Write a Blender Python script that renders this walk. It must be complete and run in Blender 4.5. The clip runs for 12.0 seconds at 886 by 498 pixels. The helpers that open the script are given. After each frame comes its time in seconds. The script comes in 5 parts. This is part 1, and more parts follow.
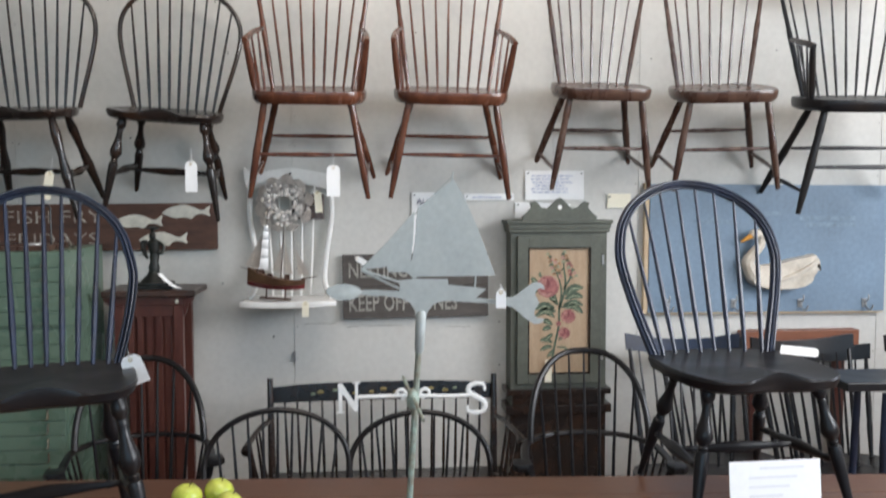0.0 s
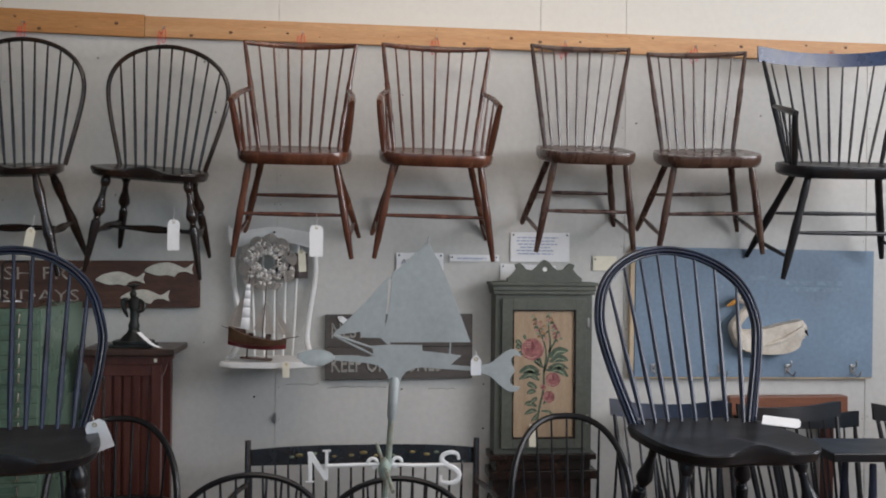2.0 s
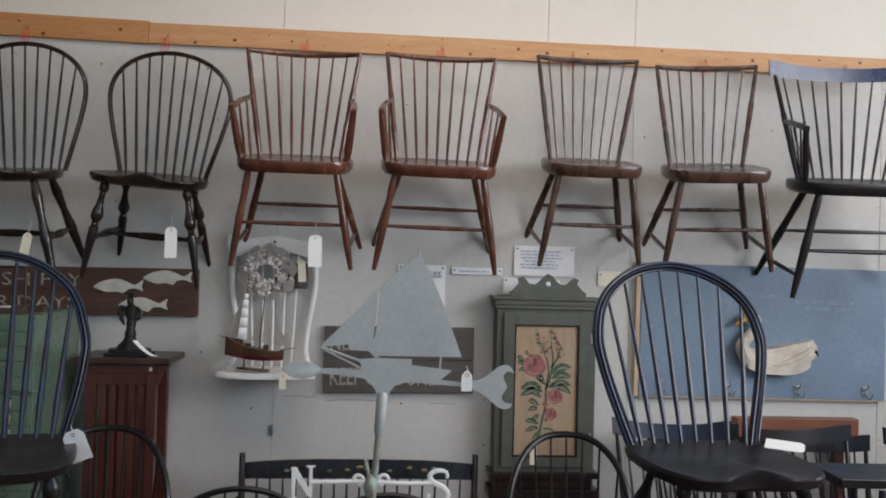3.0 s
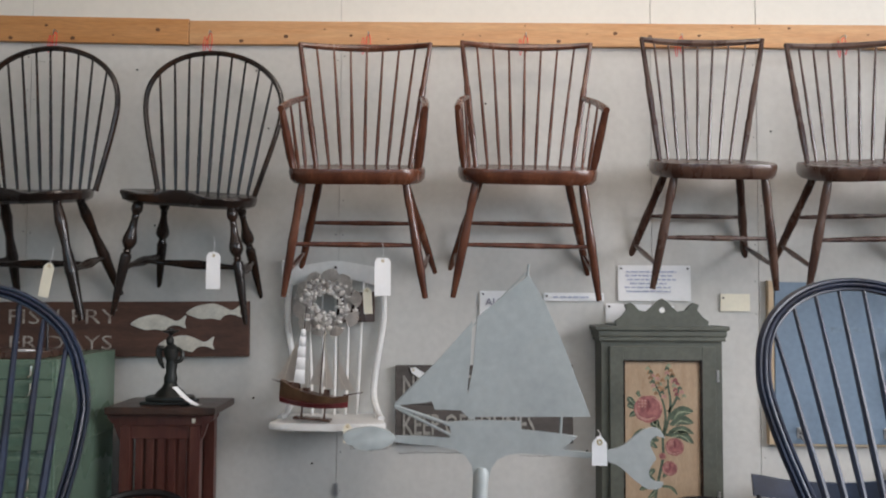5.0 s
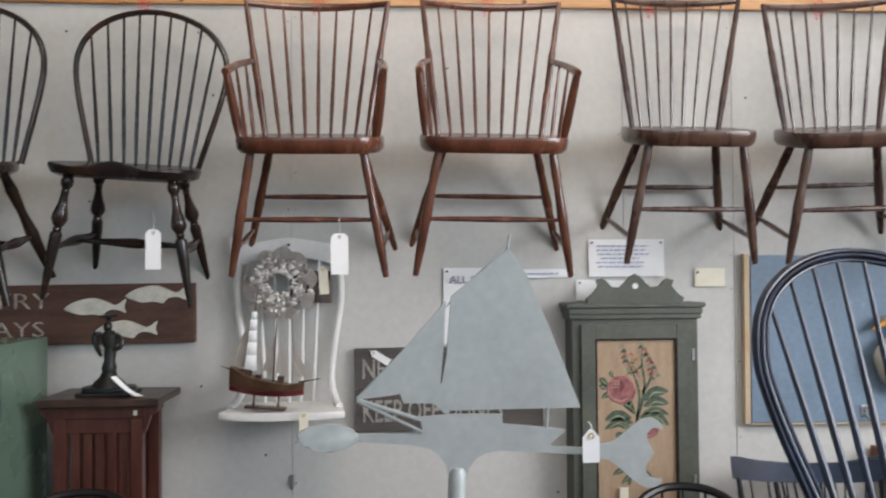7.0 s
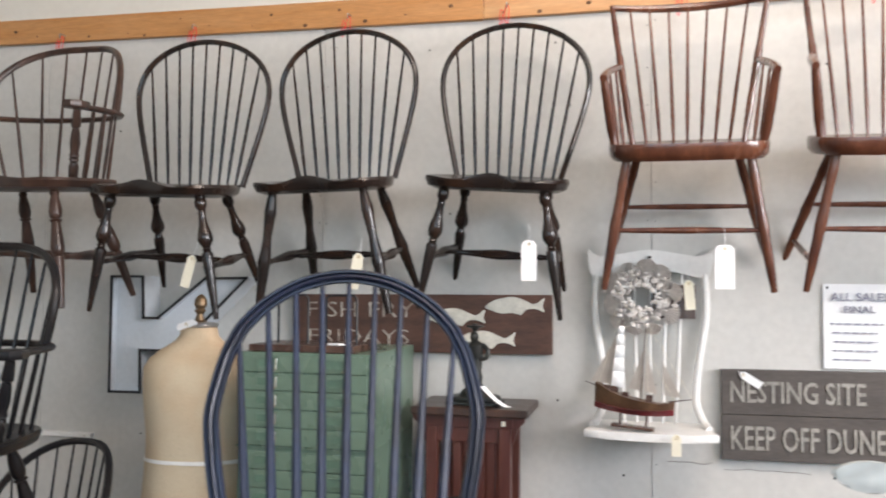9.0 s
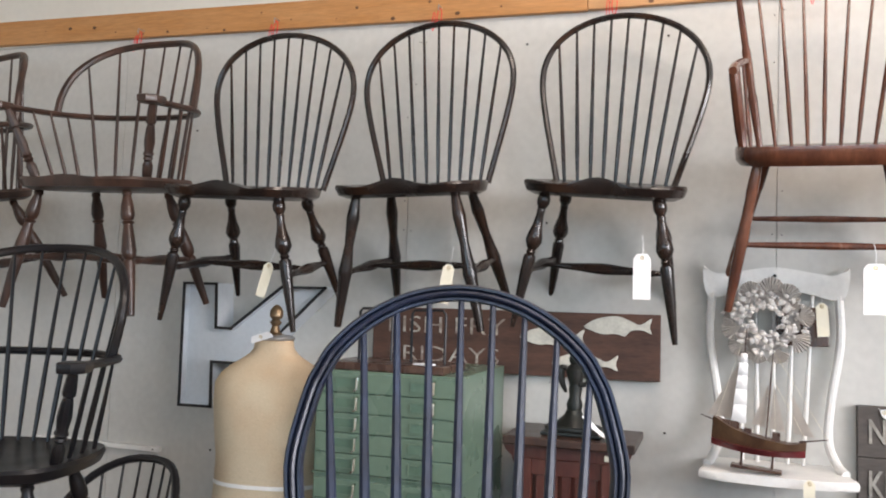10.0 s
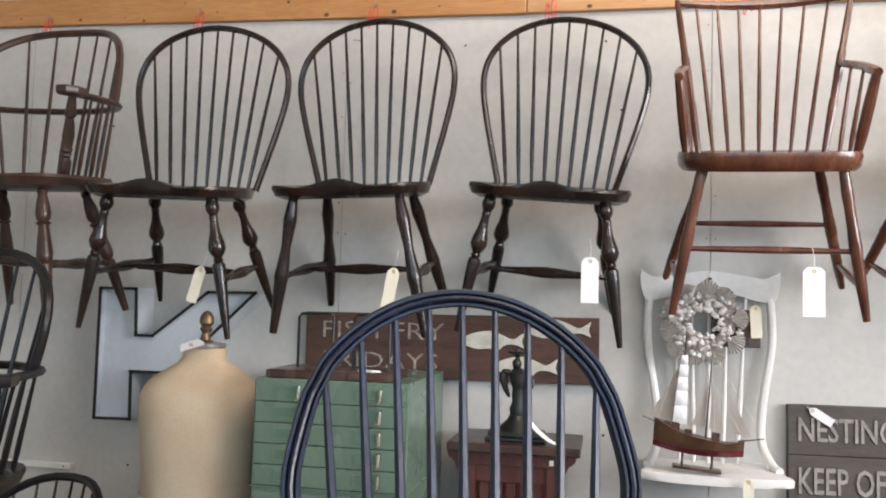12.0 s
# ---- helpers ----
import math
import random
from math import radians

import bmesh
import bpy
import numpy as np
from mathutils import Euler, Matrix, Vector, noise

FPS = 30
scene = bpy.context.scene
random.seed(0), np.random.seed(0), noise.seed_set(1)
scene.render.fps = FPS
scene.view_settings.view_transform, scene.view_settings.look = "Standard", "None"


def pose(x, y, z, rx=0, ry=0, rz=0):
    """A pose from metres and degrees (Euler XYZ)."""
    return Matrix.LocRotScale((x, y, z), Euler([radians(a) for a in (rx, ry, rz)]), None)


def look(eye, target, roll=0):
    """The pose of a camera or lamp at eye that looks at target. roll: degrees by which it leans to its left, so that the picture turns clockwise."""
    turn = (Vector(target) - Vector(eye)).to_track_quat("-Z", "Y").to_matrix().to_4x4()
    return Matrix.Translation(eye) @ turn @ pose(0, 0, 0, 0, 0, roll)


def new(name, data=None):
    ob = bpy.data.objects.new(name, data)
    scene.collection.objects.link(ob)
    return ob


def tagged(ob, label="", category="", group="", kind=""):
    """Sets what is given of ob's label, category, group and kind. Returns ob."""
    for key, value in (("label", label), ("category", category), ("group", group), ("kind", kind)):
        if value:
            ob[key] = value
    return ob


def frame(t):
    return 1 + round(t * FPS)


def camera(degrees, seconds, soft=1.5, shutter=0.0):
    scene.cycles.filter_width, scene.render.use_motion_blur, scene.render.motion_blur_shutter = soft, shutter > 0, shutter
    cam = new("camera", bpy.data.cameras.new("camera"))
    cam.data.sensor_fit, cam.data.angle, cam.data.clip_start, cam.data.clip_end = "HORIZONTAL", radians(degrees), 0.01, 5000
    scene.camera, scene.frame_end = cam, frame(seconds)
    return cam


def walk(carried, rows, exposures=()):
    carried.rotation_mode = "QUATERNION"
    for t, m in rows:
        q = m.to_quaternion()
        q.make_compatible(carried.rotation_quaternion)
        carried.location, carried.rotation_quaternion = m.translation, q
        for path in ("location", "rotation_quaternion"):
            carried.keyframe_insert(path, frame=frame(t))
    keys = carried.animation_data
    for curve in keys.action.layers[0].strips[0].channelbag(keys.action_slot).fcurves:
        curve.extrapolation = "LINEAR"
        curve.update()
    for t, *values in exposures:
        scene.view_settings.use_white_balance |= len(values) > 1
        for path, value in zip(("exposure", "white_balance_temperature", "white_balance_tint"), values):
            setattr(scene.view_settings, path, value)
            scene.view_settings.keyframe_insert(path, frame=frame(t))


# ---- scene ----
cam = camera(55.6, 12.0, soft=1.9, shutter=0.5)

PATH = [
    (0, (0.37, 0.41, 1.57), (0.565, 2.397, 1.447), -0.1),
    (0.5, (0.4, 0.409, 1.598), (0.6, 2.399, 1.584), -0.4),
    (1, (0.416, 0.412, 1.598), (0.62, 2.402, 1.605), 0.2),
    (1.5, (0.418, 0.421, 1.597), (0.614, 2.411, 1.6), 0.2),
    (2, (0.425, 0.425, 1.595), (0.628, 2.415, 1.603), 0.6),
    (2.5, (0.476, 0.433, 1.6), (0.657, 2.425, 1.624), 1.1),
    (2.7, (0.491, 0.44, 1.597), (0.653, 2.434, 1.627), 1.5),
    (4.3, (0.435, 0.814, 1.584), (0.646, 2.802, 1.652), 2.1),
    (4.5, (0.432, 0.862, 1.582), (0.611, 2.853, 1.643), 2.2),
    (5, (0.444, 1.043, 1.585), (0.455, 3.04, 1.688), 0.3),
    (5.5, (0.433, 1.16, 1.589), (0.547, 3.153, 1.722), 0.2),
    (6, (0.419, 1.205, 1.591), (0.574, 3.196, 1.704), 1.1),
    (6.5, (0.424, 1.226, 1.586), (0.576, 3.219, 1.658), -0.2),
    (6.7, (0.427, 1.233, 1.584), (0.58, 3.226, 1.656), -0.3),
    (8.3, (0.322, 1.241, 1.536), (-0.052, 3.201, 1.401), 0.9),
    (8.5, (0.234, 1.27, 1.528), (-0.19, 3.222, 1.427), 1.4),
    (9, (0.048, 1.304, 1.576), (-0.418, 3.247, 1.663), 0.5),
    (9.5, (-0.048, 1.412, 1.575), (-0.636, 3.322, 1.641), 0.7),
    (10, (-0.095, 1.522, 1.586), (-0.716, 3.42, 1.696), 1.9),
    (10.5, (-0.152, 1.552, 1.585), (-0.61, 3.495, 1.709), 1.1),
    (11, (-0.196, 1.547, 1.586), (-0.616, 3.499, 1.697), 1.7),
    (11.5, (-0.233, 1.546, 1.587), (-0.602, 3.507, 1.718), 1.1),
    (12, (-0.24, 1.54, 1.584), (-0.621, 3.499, 1.71), 1.6),
]
EXPOSURES = [(0.0, 0.25, 6200, 10), (0.5, -0.1, 6250, 11), (2.7, -0.47, 6250, 13), (4.5, -0.37, 6300, 13), (5.0, -0.18, 6330, 13), (6.5, -0.08, 6250, 12), (8.3, 0.62, 6520, 13), (9.0, 0.82, 6480, 14), (12.0, 0.70, 6450, 14)]
walk(cam, [(t, look(eye, target, roll)) for t, eye, target, roll in PATH], EXPOSURES)

# ---- world and lights ----
world = bpy.data.worlds.new("world")
scene.world = world
world.use_nodes = True
wn = world.node_tree
sky = wn.nodes.new("ShaderNodeTexSky")
sky.sky_type, sky.sun_disc = "NISHITA", False
sky.sun_elevation, sky.sun_rotation = radians(59), radians(18)
wn.links.new(sky.outputs[0], wn.nodes["Background"].inputs[0])
wn.nodes["Background"].inputs[1].default_value = 0.12
sun = new("sun", bpy.data.lights.new("sun", "SUN"))
sun.data.energy, sun.data.angle, sun.data.color = 3.0, radians(0.5), (1.0, 0.95, 0.88)
sun.matrix_world = look((3, 9, 16), (0, 0, 0))


def window_light(name, eye, target, w, h, power, color=(0.93, 0.96, 1.0)):
    a = new(name, bpy.data.lights.new(name, "AREA"))
    a.data.shape, a.data.size, a.data.size_y, a.data.energy, a.data.color = "RECTANGLE", w, h, power, color
    a.matrix_world = look(eye, target)
    return a


window_light("window_light_east", (3.95, 1.1, 2.45), (0, 1.9, 2.3), 3.0, 1.3, 166, (0.97, 0.97, 0.98))
window_light("window_light_south", (0.4, -2.95, 2.35), (0.4, 4, 1.6), 5.6, 1.6, 54, (0.58, 0.82, 1.0))
# Unseen overhead source, added to shade the wall below the hanging seats.
window_light("overhead_fill", (0.7, 2.35, 3.52), (0.6, 4.0, 1.5), 1.6, 0.8, 28, (1.0, 0.85, 0.70))

# ---- materials ----


def mat(name, color, rough=0.5, metal=0.0, vary=0.25, scale=6.0, fine=60.0, bump=0.15, color2=None, stretch=(1, 1, 1), coat=0.0, dist=0.002, patch=0.5, spec=0.5):
    m = bpy.data.materials.new(name)
    m.use_nodes = True
    nt = m.node_tree
    n, l = nt.nodes, nt.links
    b = n["Principled BSDF"]
    co = n.new("ShaderNodeTexCoord")
    mp = n.new("ShaderNodeMapping")
    mp.inputs["Scale"].default_value = stretch
    l.new(co.outputs["Object"], mp.inputs[0])
    big, small = n.new("ShaderNodeTexNoise"), n.new("ShaderNodeTexNoise")
    for t, sc, de in ((big, scale, 3), (small, fine, 4)):
        t.inputs["Scale"].default_value, t.inputs["Detail"].default_value = sc, de
        l.new(mp.outputs[0], t.inputs["Vector"])
    ramp = n.new("ShaderNodeValToRGB")
    c2 = color2 or tuple(c * (1 - vary) for c in color)
    e = ramp.color_ramp.elements
    e[0].position, e[1].position = patch - 0.15, patch + 0.2
    e[0].color, e[1].color = (*c2, 1), (*color, 1)
    l.new(big.outputs["Fac"], ramp.inputs[0])
    mix = n.new("ShaderNodeMix")
    mix.data_type, mix.blend_type = "RGBA", "MULTIPLY"
    mix.inputs[0].default_value = min(1.0, vary * 1.5)
    fr = n.new("ShaderNodeMapRange")
    fr.inputs[1].default_value, fr.inputs[2].default_value, fr.inputs[3].default_value, fr.inputs[4].default_value = 0.3, 0.7, 0.55, 1.1
    l.new(small.outputs["Fac"], fr.inputs[0])
    l.new(ramp.outputs[0], mix.inputs[6])
    l.new(fr.outputs[0], mix.inputs[7])
    l.new(mix.outputs[2], b.inputs["Base Color"])
    rr = n.new("ShaderNodeMapRange")
    rr.inputs[3].default_value, rr.inputs[4].default_value = max(0.05, rough - 0.12), min(1, rough + 0.12)
    l.new(big.outputs["Fac"], rr.inputs[0])
    l.new(rr.outputs[0], b.inputs["Roughness"])
    bp = n.new("ShaderNodeBump")
    bp.inputs["Strength"].default_value, bp.inputs["Distance"].default_value = bump, dist
    l.new(small.outputs["Fac"], bp.inputs["Height"])
    l.new(bp.outputs[0], b.inputs["Normal"])
    b.inputs["Metallic"].default_value = metal
    b.inputs["Coat Weight"].default_value = coat
    b.inputs["Coat Roughness"].default_value = 0.2
    b.inputs["Specular IOR Level"].default_value = spec
    return m


M_WALL = mat("painted_plaster", (0.60, 0.59, 0.555), 0.75, vary=0.1, scale=1.2, fine=40, bump=0.1)
M_UPPER = mat("cream_panel", (0.70, 0.675, 0.61), 0.7, vary=0.05, scale=1.2, fine=40, bump=0.1)
M_RAIL = mat("knotty_pine", (0.54, 0.275, 0.108), 0.5, vary=0.3, scale=3, fine=25, bump=0.15, stretch=(1, 10, 10), color2=(0.48, 0.22, 0.07))
M_PINE = mat("pale_knotty_pine", (0.60, 0.35, 0.165), 0.5, vary=0.25, scale=3, fine=25, bump=0.15, stretch=(1, 10, 10), color2=(0.53, 0.27, 0.11))
M_BLACK = mat("black_paint_worn", (0.014, 0.010, 0.009), 0.24, vary=0.3, scale=8, fine=70, bump=0.2, color2=(0.045, 0.022, 0.013), patch=0.35)
M_JET = mat("jet_black_paint", (0.010, 0.010, 0.012), 0.33, vary=0.3, scale=8, fine=70, bump=0.2, color2=(0.018, 0.013, 0.011), patch=0.35, spec=0.32)
M_DKBROWN = mat("dark_brown_wood", (0.075, 0.036, 0.024), 0.35, vary=0.3, scale=6, fine=50, bump=0.2, color2=(0.03, 0.018, 0.014), stretch=(4, 4, 1))
# Blue-black crest paint; part of its blue is a reflection put into the colour.
M_CREST = mat("blue_crest_sheen_paint", (0.020, 0.038, 0.11), 0.28, vary=0.3, scale=9, fine=60, bump=0.15, color2=(0.012, 0.02, 0.05), patch=0.42)
M_SHIP = mat("varnished_brown_hull", (0.15, 0.085, 0.045), 0.4, vary=0.35, scale=12, fine=80, color2=(0.07, 0.035, 0.02))
M_CHERRY = mat("cherry_wood", (0.155, 0.056, 0.028), 0.24, vary=0.35, scale=6, fine=50, bump=0.15, color2=(0.07, 0.022, 0.013), stretch=(3, 3, 1), coat=0.3)
M_WALNUT = mat("brown_stained_wood", (0.10, 0.054, 0.036), 0.28, vary=0.3, scale=6, fine=50, bump=0.15, color2=(0.045, 0.02, 0.015), stretch=(3, 3, 1), coat=0.3)
# Navy-black paint, coloured bluer to carry the bluish sheen of bows and spindles.
M_NAVY = mat("navy_black_sheen_paint", (0.016, 0.027, 0.062), 0.38, vary=0.35, scale=9, fine=80, bump=0.3, color2=(0.011, 0.014, 0.028), coat=0.04, spec=0.45)
M_TABLE = mat("oiled_plank_wood", (0.14, 0.07, 0.042), 0.36, vary=0.35, scale=4, fine=30, bump=0.25, color2=(0.1, 0.042, 0.024), stretch=(0.7, 8, 8))
M_RED = mat("red_string", (0.75, 0.03, 0.03), 0.6, vary=0.1)
M_PAPER = mat("white_paper", (0.85, 0.85, 0.85), 0.8, vary=0.04, scale=8)
M_TAG = mat("manila_tag", (0.82, 0.77, 0.62), 0.8, vary=0.06, scale=20)
M_STEEL = mat("grey_metal", (0.5, 0.5, 0.5), 0.35, metal=0.9, vary=0.15)
M_CHROME = mat("bright_worn_metal", (0.85, 0.82, 0.72), 0.22, metal=1.0, vary=0.1, scale=30)
M_BRASS = mat("aged_brass", (0.55, 0.42, 0.18), 0.35, metal=0.9, vary=0.25, scale=20)
M_GREEN = mat("green_enamel", (0.14, 0.21, 0.155), 0.28, vary=0.12, scale=5, fine=50, bump=0.06)
M_WHITE = mat("white_paint", (0.83, 0.82, 0.79), 0.45, vary=0.1, scale=9, fine=60)
M_REDWOOD = mat("reddish_mahogany", (0.105, 0.036, 0.025), 0.33, vary=0.35, scale=5, fine=40, bump=0.12, color2=(0.075, 0.022, 0.017), stretch=(8, 8, 1))
M_SLATE = mat("grey_green_paint", (0.104, 0.111, 0.088), 0.5, vary=0.25, scale=7, fine=60)
M_BLUE = mat("faded_blue_paint", (0.2, 0.28, 0.375), 0.6, vary=0.22, scale=3, fine=50, bump=0.1)
M_ZINC = mat("weathered_zinc", (0.42, 0.45, 0.44), 0.55, metal=0.25, vary=0.15, scale=7, fine=60, bump=0.1)
M_VERDI = mat("verdigris_iron", (0.34, 0.42, 0.36), 0.6, metal=0.1, vary=0.4, scale=25, fine=90, bump=0.4, color2=(0.2, 0.13, 0.08), patch=0.42)
M_LINEN = mat("cream_linen", (0.6, 0.5, 0.35), 0.85, vary=0.3, scale=5, fine=400, bump=0.25, color2=(0.52, 0.36, 0.22), patch=0.42)
M_SIGNBR = mat("weathered_brown_board", (0.07, 0.035, 0.025), 0.65, vary=0.4, scale=4, fine=40, bump=0.3, color2=(0.12, 0.055, 0.035), stretch=(1, 1, 6))
M_SIGNGR = mat("weathered_grey_board", (0.11, 0.095, 0.085), 0.75, vary=0.3, scale=4, fine=40, bump=0.3, stretch=(1, 1, 6))
M_CREAMPANEL = mat("cream_painted_panel", (0.43, 0.32, 0.21), 0.6, vary=0.25, scale=6, fine=60, color2=(0.36, 0.25, 0.155), stretch=(5, 1, 1))
M_APPLE = mat("green_apple_skin", (0.5, 0.62, 0.06), 0.25, vary=0.2, scale=12, fine=90, bump=0.03, color2=(0.6, 0.6, 0.12))
M_FLOOR = mat("worn_floorboards", (0.30, 0.165, 0.085), 0.55, vary=0.35, scale=3, fine=30, bump=0.2, stretch=(6, 0.6, 1))

# ---- mesh helpers ----


def part(name, bm, material, parent, label="", smooth=True, kind=""):
    me = bpy.data.meshes.new(name)
    bmesh.ops.recalc_face_normals(bm, faces=bm.faces)
    bm.to_mesh(me)
    bm.free()
    me.materials.append(material)
    if smooth:
        me.shade_smooth()
        me.set_sharp_from_angle(angle=radians(35))
    ob = new(name, me)
    ob.parent = parent
    return tagged(ob, label, kind=kind)


def thing(name, m, label, category, group=""):
    e = new(name)
    e.empty_display_size = 0.1
    e.matrix_world = m
    return tagged(e, label, category, group)


def box(bm, x0, x1, y0, y1, z0, z1, bevel=0.0):
    vs = [bm.verts.new((x, y, z)) for x in (x0, x1) for y in (y0, y1) for z in (z0, z1)]
    fs = [bm.faces.new([vs[i] for i in q]) for q in ((0, 1, 3, 2), (4, 6, 7, 5), (0, 4, 5, 1), (2, 3, 7, 6), (0, 2, 6, 4), (1, 5, 7, 3))]
    if bevel:
        es = list({e for f in fs for e in f.edges})
        bmesh.ops.bevel(bm, geom=es, offset=bevel, segments=2, profile=0.5, affect="EDGES")
    return bm


def tube(bm, pts, radii, seg=8, flat=1.0, side=None, closed=False, section=None):
    """A swept tube through pts. radii: one or a list. flat squashes it along the direction side."""
    pts = [Vector(p) for p in pts]
    if not hasattr(radii, "__len__"):
        radii = [radii] * len(pts)
    rings = []
    n = len(pts)
    seg = len(section) if section else seg
    ref = None
    for i, p in enumerate(pts):
        a, b = pts[(i - 1) % n if closed else max(i - 1, 0)], pts[(i + 1) % n if closed else min(i + 1, n - 1)]
        d = (b - a).normalized()
        if side is not None:
            u = (Vector(side) - d * d.dot(Vector(side))).normalized()
        else:
            if ref is None:
                ref = Vector((0, 0, 1)) if abs(d.z) < 0.9 else Vector((1, 0, 0))
            u = (ref - d * d.dot(ref)).normalized()
            ref = u
        v = d.cross(u)
        if section:
            rings.append([bm.verts.new(p + u * a + v * b) for a, b in section])
        else:
            rings.append([bm.verts.new(p + (u * math.cos(w) * flat + v * math.sin(w)) * radii[i]) for w in (2 * math.pi * k / seg for k in range(seg))])
    for i in range(n if closed else n - 1):
        r, s = rings[i], rings[(i + 1) % n]
        for k in range(seg):
            bm.faces.new((r[k], r[(k + 1) % seg], s[(k + 1) % seg], s[k]))
    if not closed:
        bm.faces.new(list(reversed(rings[0])))
        bm.faces.new(rings[-1])
    return bm


def turned(bm, p0, p1, profile, seg=10):
    """A turned piece from p0 to p1; profile: (share of the length, radius)."""
    p0, p1 = Vector(p0), Vector(p1)
    return tube(bm, [p0.lerp(p1, t) for t, r in profile], [r for t, r in profile], seg)


def slab(bm, outline, z0, z1, bevel=0.004, top=None):
    """A plate from an outline [(x, y)], its top at z1; top(x, y) lowers the top face's inner grid."""
    lo = [bm.verts.new((x, y, z0)) for x, y in outline]
    hi = [bm.verts.new((x, y, z1)) for x, y in outline]
    n = len(outline)
    fs = [bm.faces.new((lo[i], lo[(i + 1) % n], hi[(i + 1) % n], hi[i])) for i in range(n)]
    b, t = bm.faces.new(list(reversed(lo))), bm.faces.new(hi)
    if bevel:
        bmesh.ops.bevel(bm, geom=list({*b.edges, *t.edges}), offset=bevel, segments=2, profile=0.5, affect="EDGES")
    return bm


def upright(bm, outline, y0, y1, bevel=0.0):
    """A plate standing in the xz plane from an outline [(x, z)], between y0 and y1."""
    a = [bm.verts.new((x, y0, z)) for x, z in outline]
    b = [bm.verts.new((x, y1, z)) for x, z in outline]
    n = len(outline)
    for i in range(n):
        bm.faces.new((a[i], a[(i + 1) % n], b[(i + 1) % n], b[i]))
    f, g = bm.faces.new(a), bm.faces.new(list(reversed(b)))
    if bevel:
        bmesh.ops.bevel(bm, geom=list({*f.edges, *g.edges}), offset=bevel, segments=2, profile=0.5, affect="EDGES")
    return bm


def sphere(bm, c, rx, ry, rz, u=12, v=8):
    bmesh.ops.create_uvsphere(bm, u_segments=u, v_segments=v, radius=1, matrix=Matrix.Translation(c) @ Matrix.Diagonal((rx, ry, rz, 1)))
    return bm


def B():
    return bmesh.new()

# ---- the room ----


def structure(name, boxes, material, label, category="wall", bevel=0.0):
    bm = B()
    for b in boxes:
        box(bm, *b, bevel=bevel)
    ob = part(name, bm, material, None, label, smooth=False, kind="structure")
    ob["category"] = category
    return ob


X0, X1, Y0, Y1, H = -4.2, 4.0, -3.0, 4.2, 3.5
wall_n = structure("wall_north", [(X0, X1, Y1, Y1 + 0.12, 0, H)], M_WALL, "pale painted wall of large sheets behind the hanging chairs")
structure("wall_west", [(X0 - 0.12, X0, Y0, Y1 + 0.12, 0, H)], M_UPPER, "plain cream side wall of the shop")
structure("wall_east", [(X1, X1 + 0.12, Y0, -1.7, 0, H), (X1, X1 + 0.12, -1.7, 3.6, 0, 1.5), (X1, X1 + 0.12, -1.7, 3.6, 3.3, H), (X1, X1 + 0.12, 3.6, Y1 + 0.12, 0, H)], M_UPPER, "plain cream wall with a wide window opening")
structure("wall_south", [(X0, -2.6, Y0 - 0.12, Y0, 0, H), (3.4, X1, Y0 - 0.12, Y0, 0, H), (-2.6, 3.4, Y0 - 0.12, Y0, 0, 1.5), (-2.6, 3.4, Y0 - 0.12, Y0, 3.2, H)], M_UPPER, "plain cream wall with a wide shop window opening")
structure("floor", [(X0 - 0.12, X1 + 0.12, Y0 - 0.12, Y1 + 0.12, -0.1, 0)], M_FLOOR, "worn brown wooden floor of the shop", "floor")
# The ceiling opening is added, unseen, for the overhead lamp.
structure("ceiling", [(X0 - 0.12, X1 + 0.12, Y0 - 0.12, 1.7, H, H + 0.1), (X0 - 0.12, X1 + 0.12, 3.0, Y1 + 0.12, H, H + 0.1), (X0 - 0.12, -0.45, 1.7, 3.0, H, H + 0.1), (1.85, X1 + 0.12, 1.7, 3.0, H, H + 0.1)], M_UPPER, "plain cream ceiling of the shop with an added opening for overhead light", "ceiling")
structure("ground", [(-60, 60, -60, 60, -0.3, -0.15)], M_FLOOR, "plain ground outside the shop", "ground")

RAIL_Z0, RAIL_Z1 = 2.515, 2.605
for a, b in ((X0, -2.28), (-2.28, -1.1), (-1.1, 0.071), (0.071, 1.246), (1.246, 1.648), (1.648, 2.83), (2.83, X1)):
    part("panel", box(B(), a + 0.0012, b - 0.0012, Y1 - 0.006, Y1 - 0.001, 0.0, RAIL_Z0 + 0.02, 0.0008), M_WALL, wall_n, smooth=False)
for a, b in ((X0, -1.1), (-1.1, 0.071), (0.071, 1.246), (1.246, 1.648), (1.648, X1)):
    part("panel", box(B(), a + 0.0012, b - 0.0012, Y1 - 0.008, Y1 - 0.001, RAIL_Z0 + 0.022, H - 0.005, 0.0008), M_UPPER, wall_n, smooth=False)

# nail heads along the seams
bm = B()
for x in (0.071, 1.246, 1.648, 2.83, -1.1):
    for k in range(17):
        for s in (-0.012, 0.014):
            if random.random() < 0.5:
                z = 0.3 + k * 0.135 + random.uniform(-0.02, 0.02)
                tube(bm, [(x + s, Y1 - 0.0075, z), (x + s, Y1 - 0.005, z)], 0.0022, 6)
for x, z in ((-0.24, 1.19), (1.0, 0.8), (-1.93, 1.3), (-1.83, 1.0), (-0.62, 1.83), (-0.02, 0.95), (0.63, 0.98), (1.0, 1.0), (0.75, 2.05), (0.76, 2.02), (1.3, 1.87), (-0.7, 2.42), (-1.95, 2.17), (-0.25, 2.42), (2.3, 2.25), (-0.2, 2.2), (0.62, 2.3), (1.7, 2.2)):
    tube(bm, [(x, Y1 - 0.0085, z), (x, Y1 - 0.004, z)], 0.0037, 7)
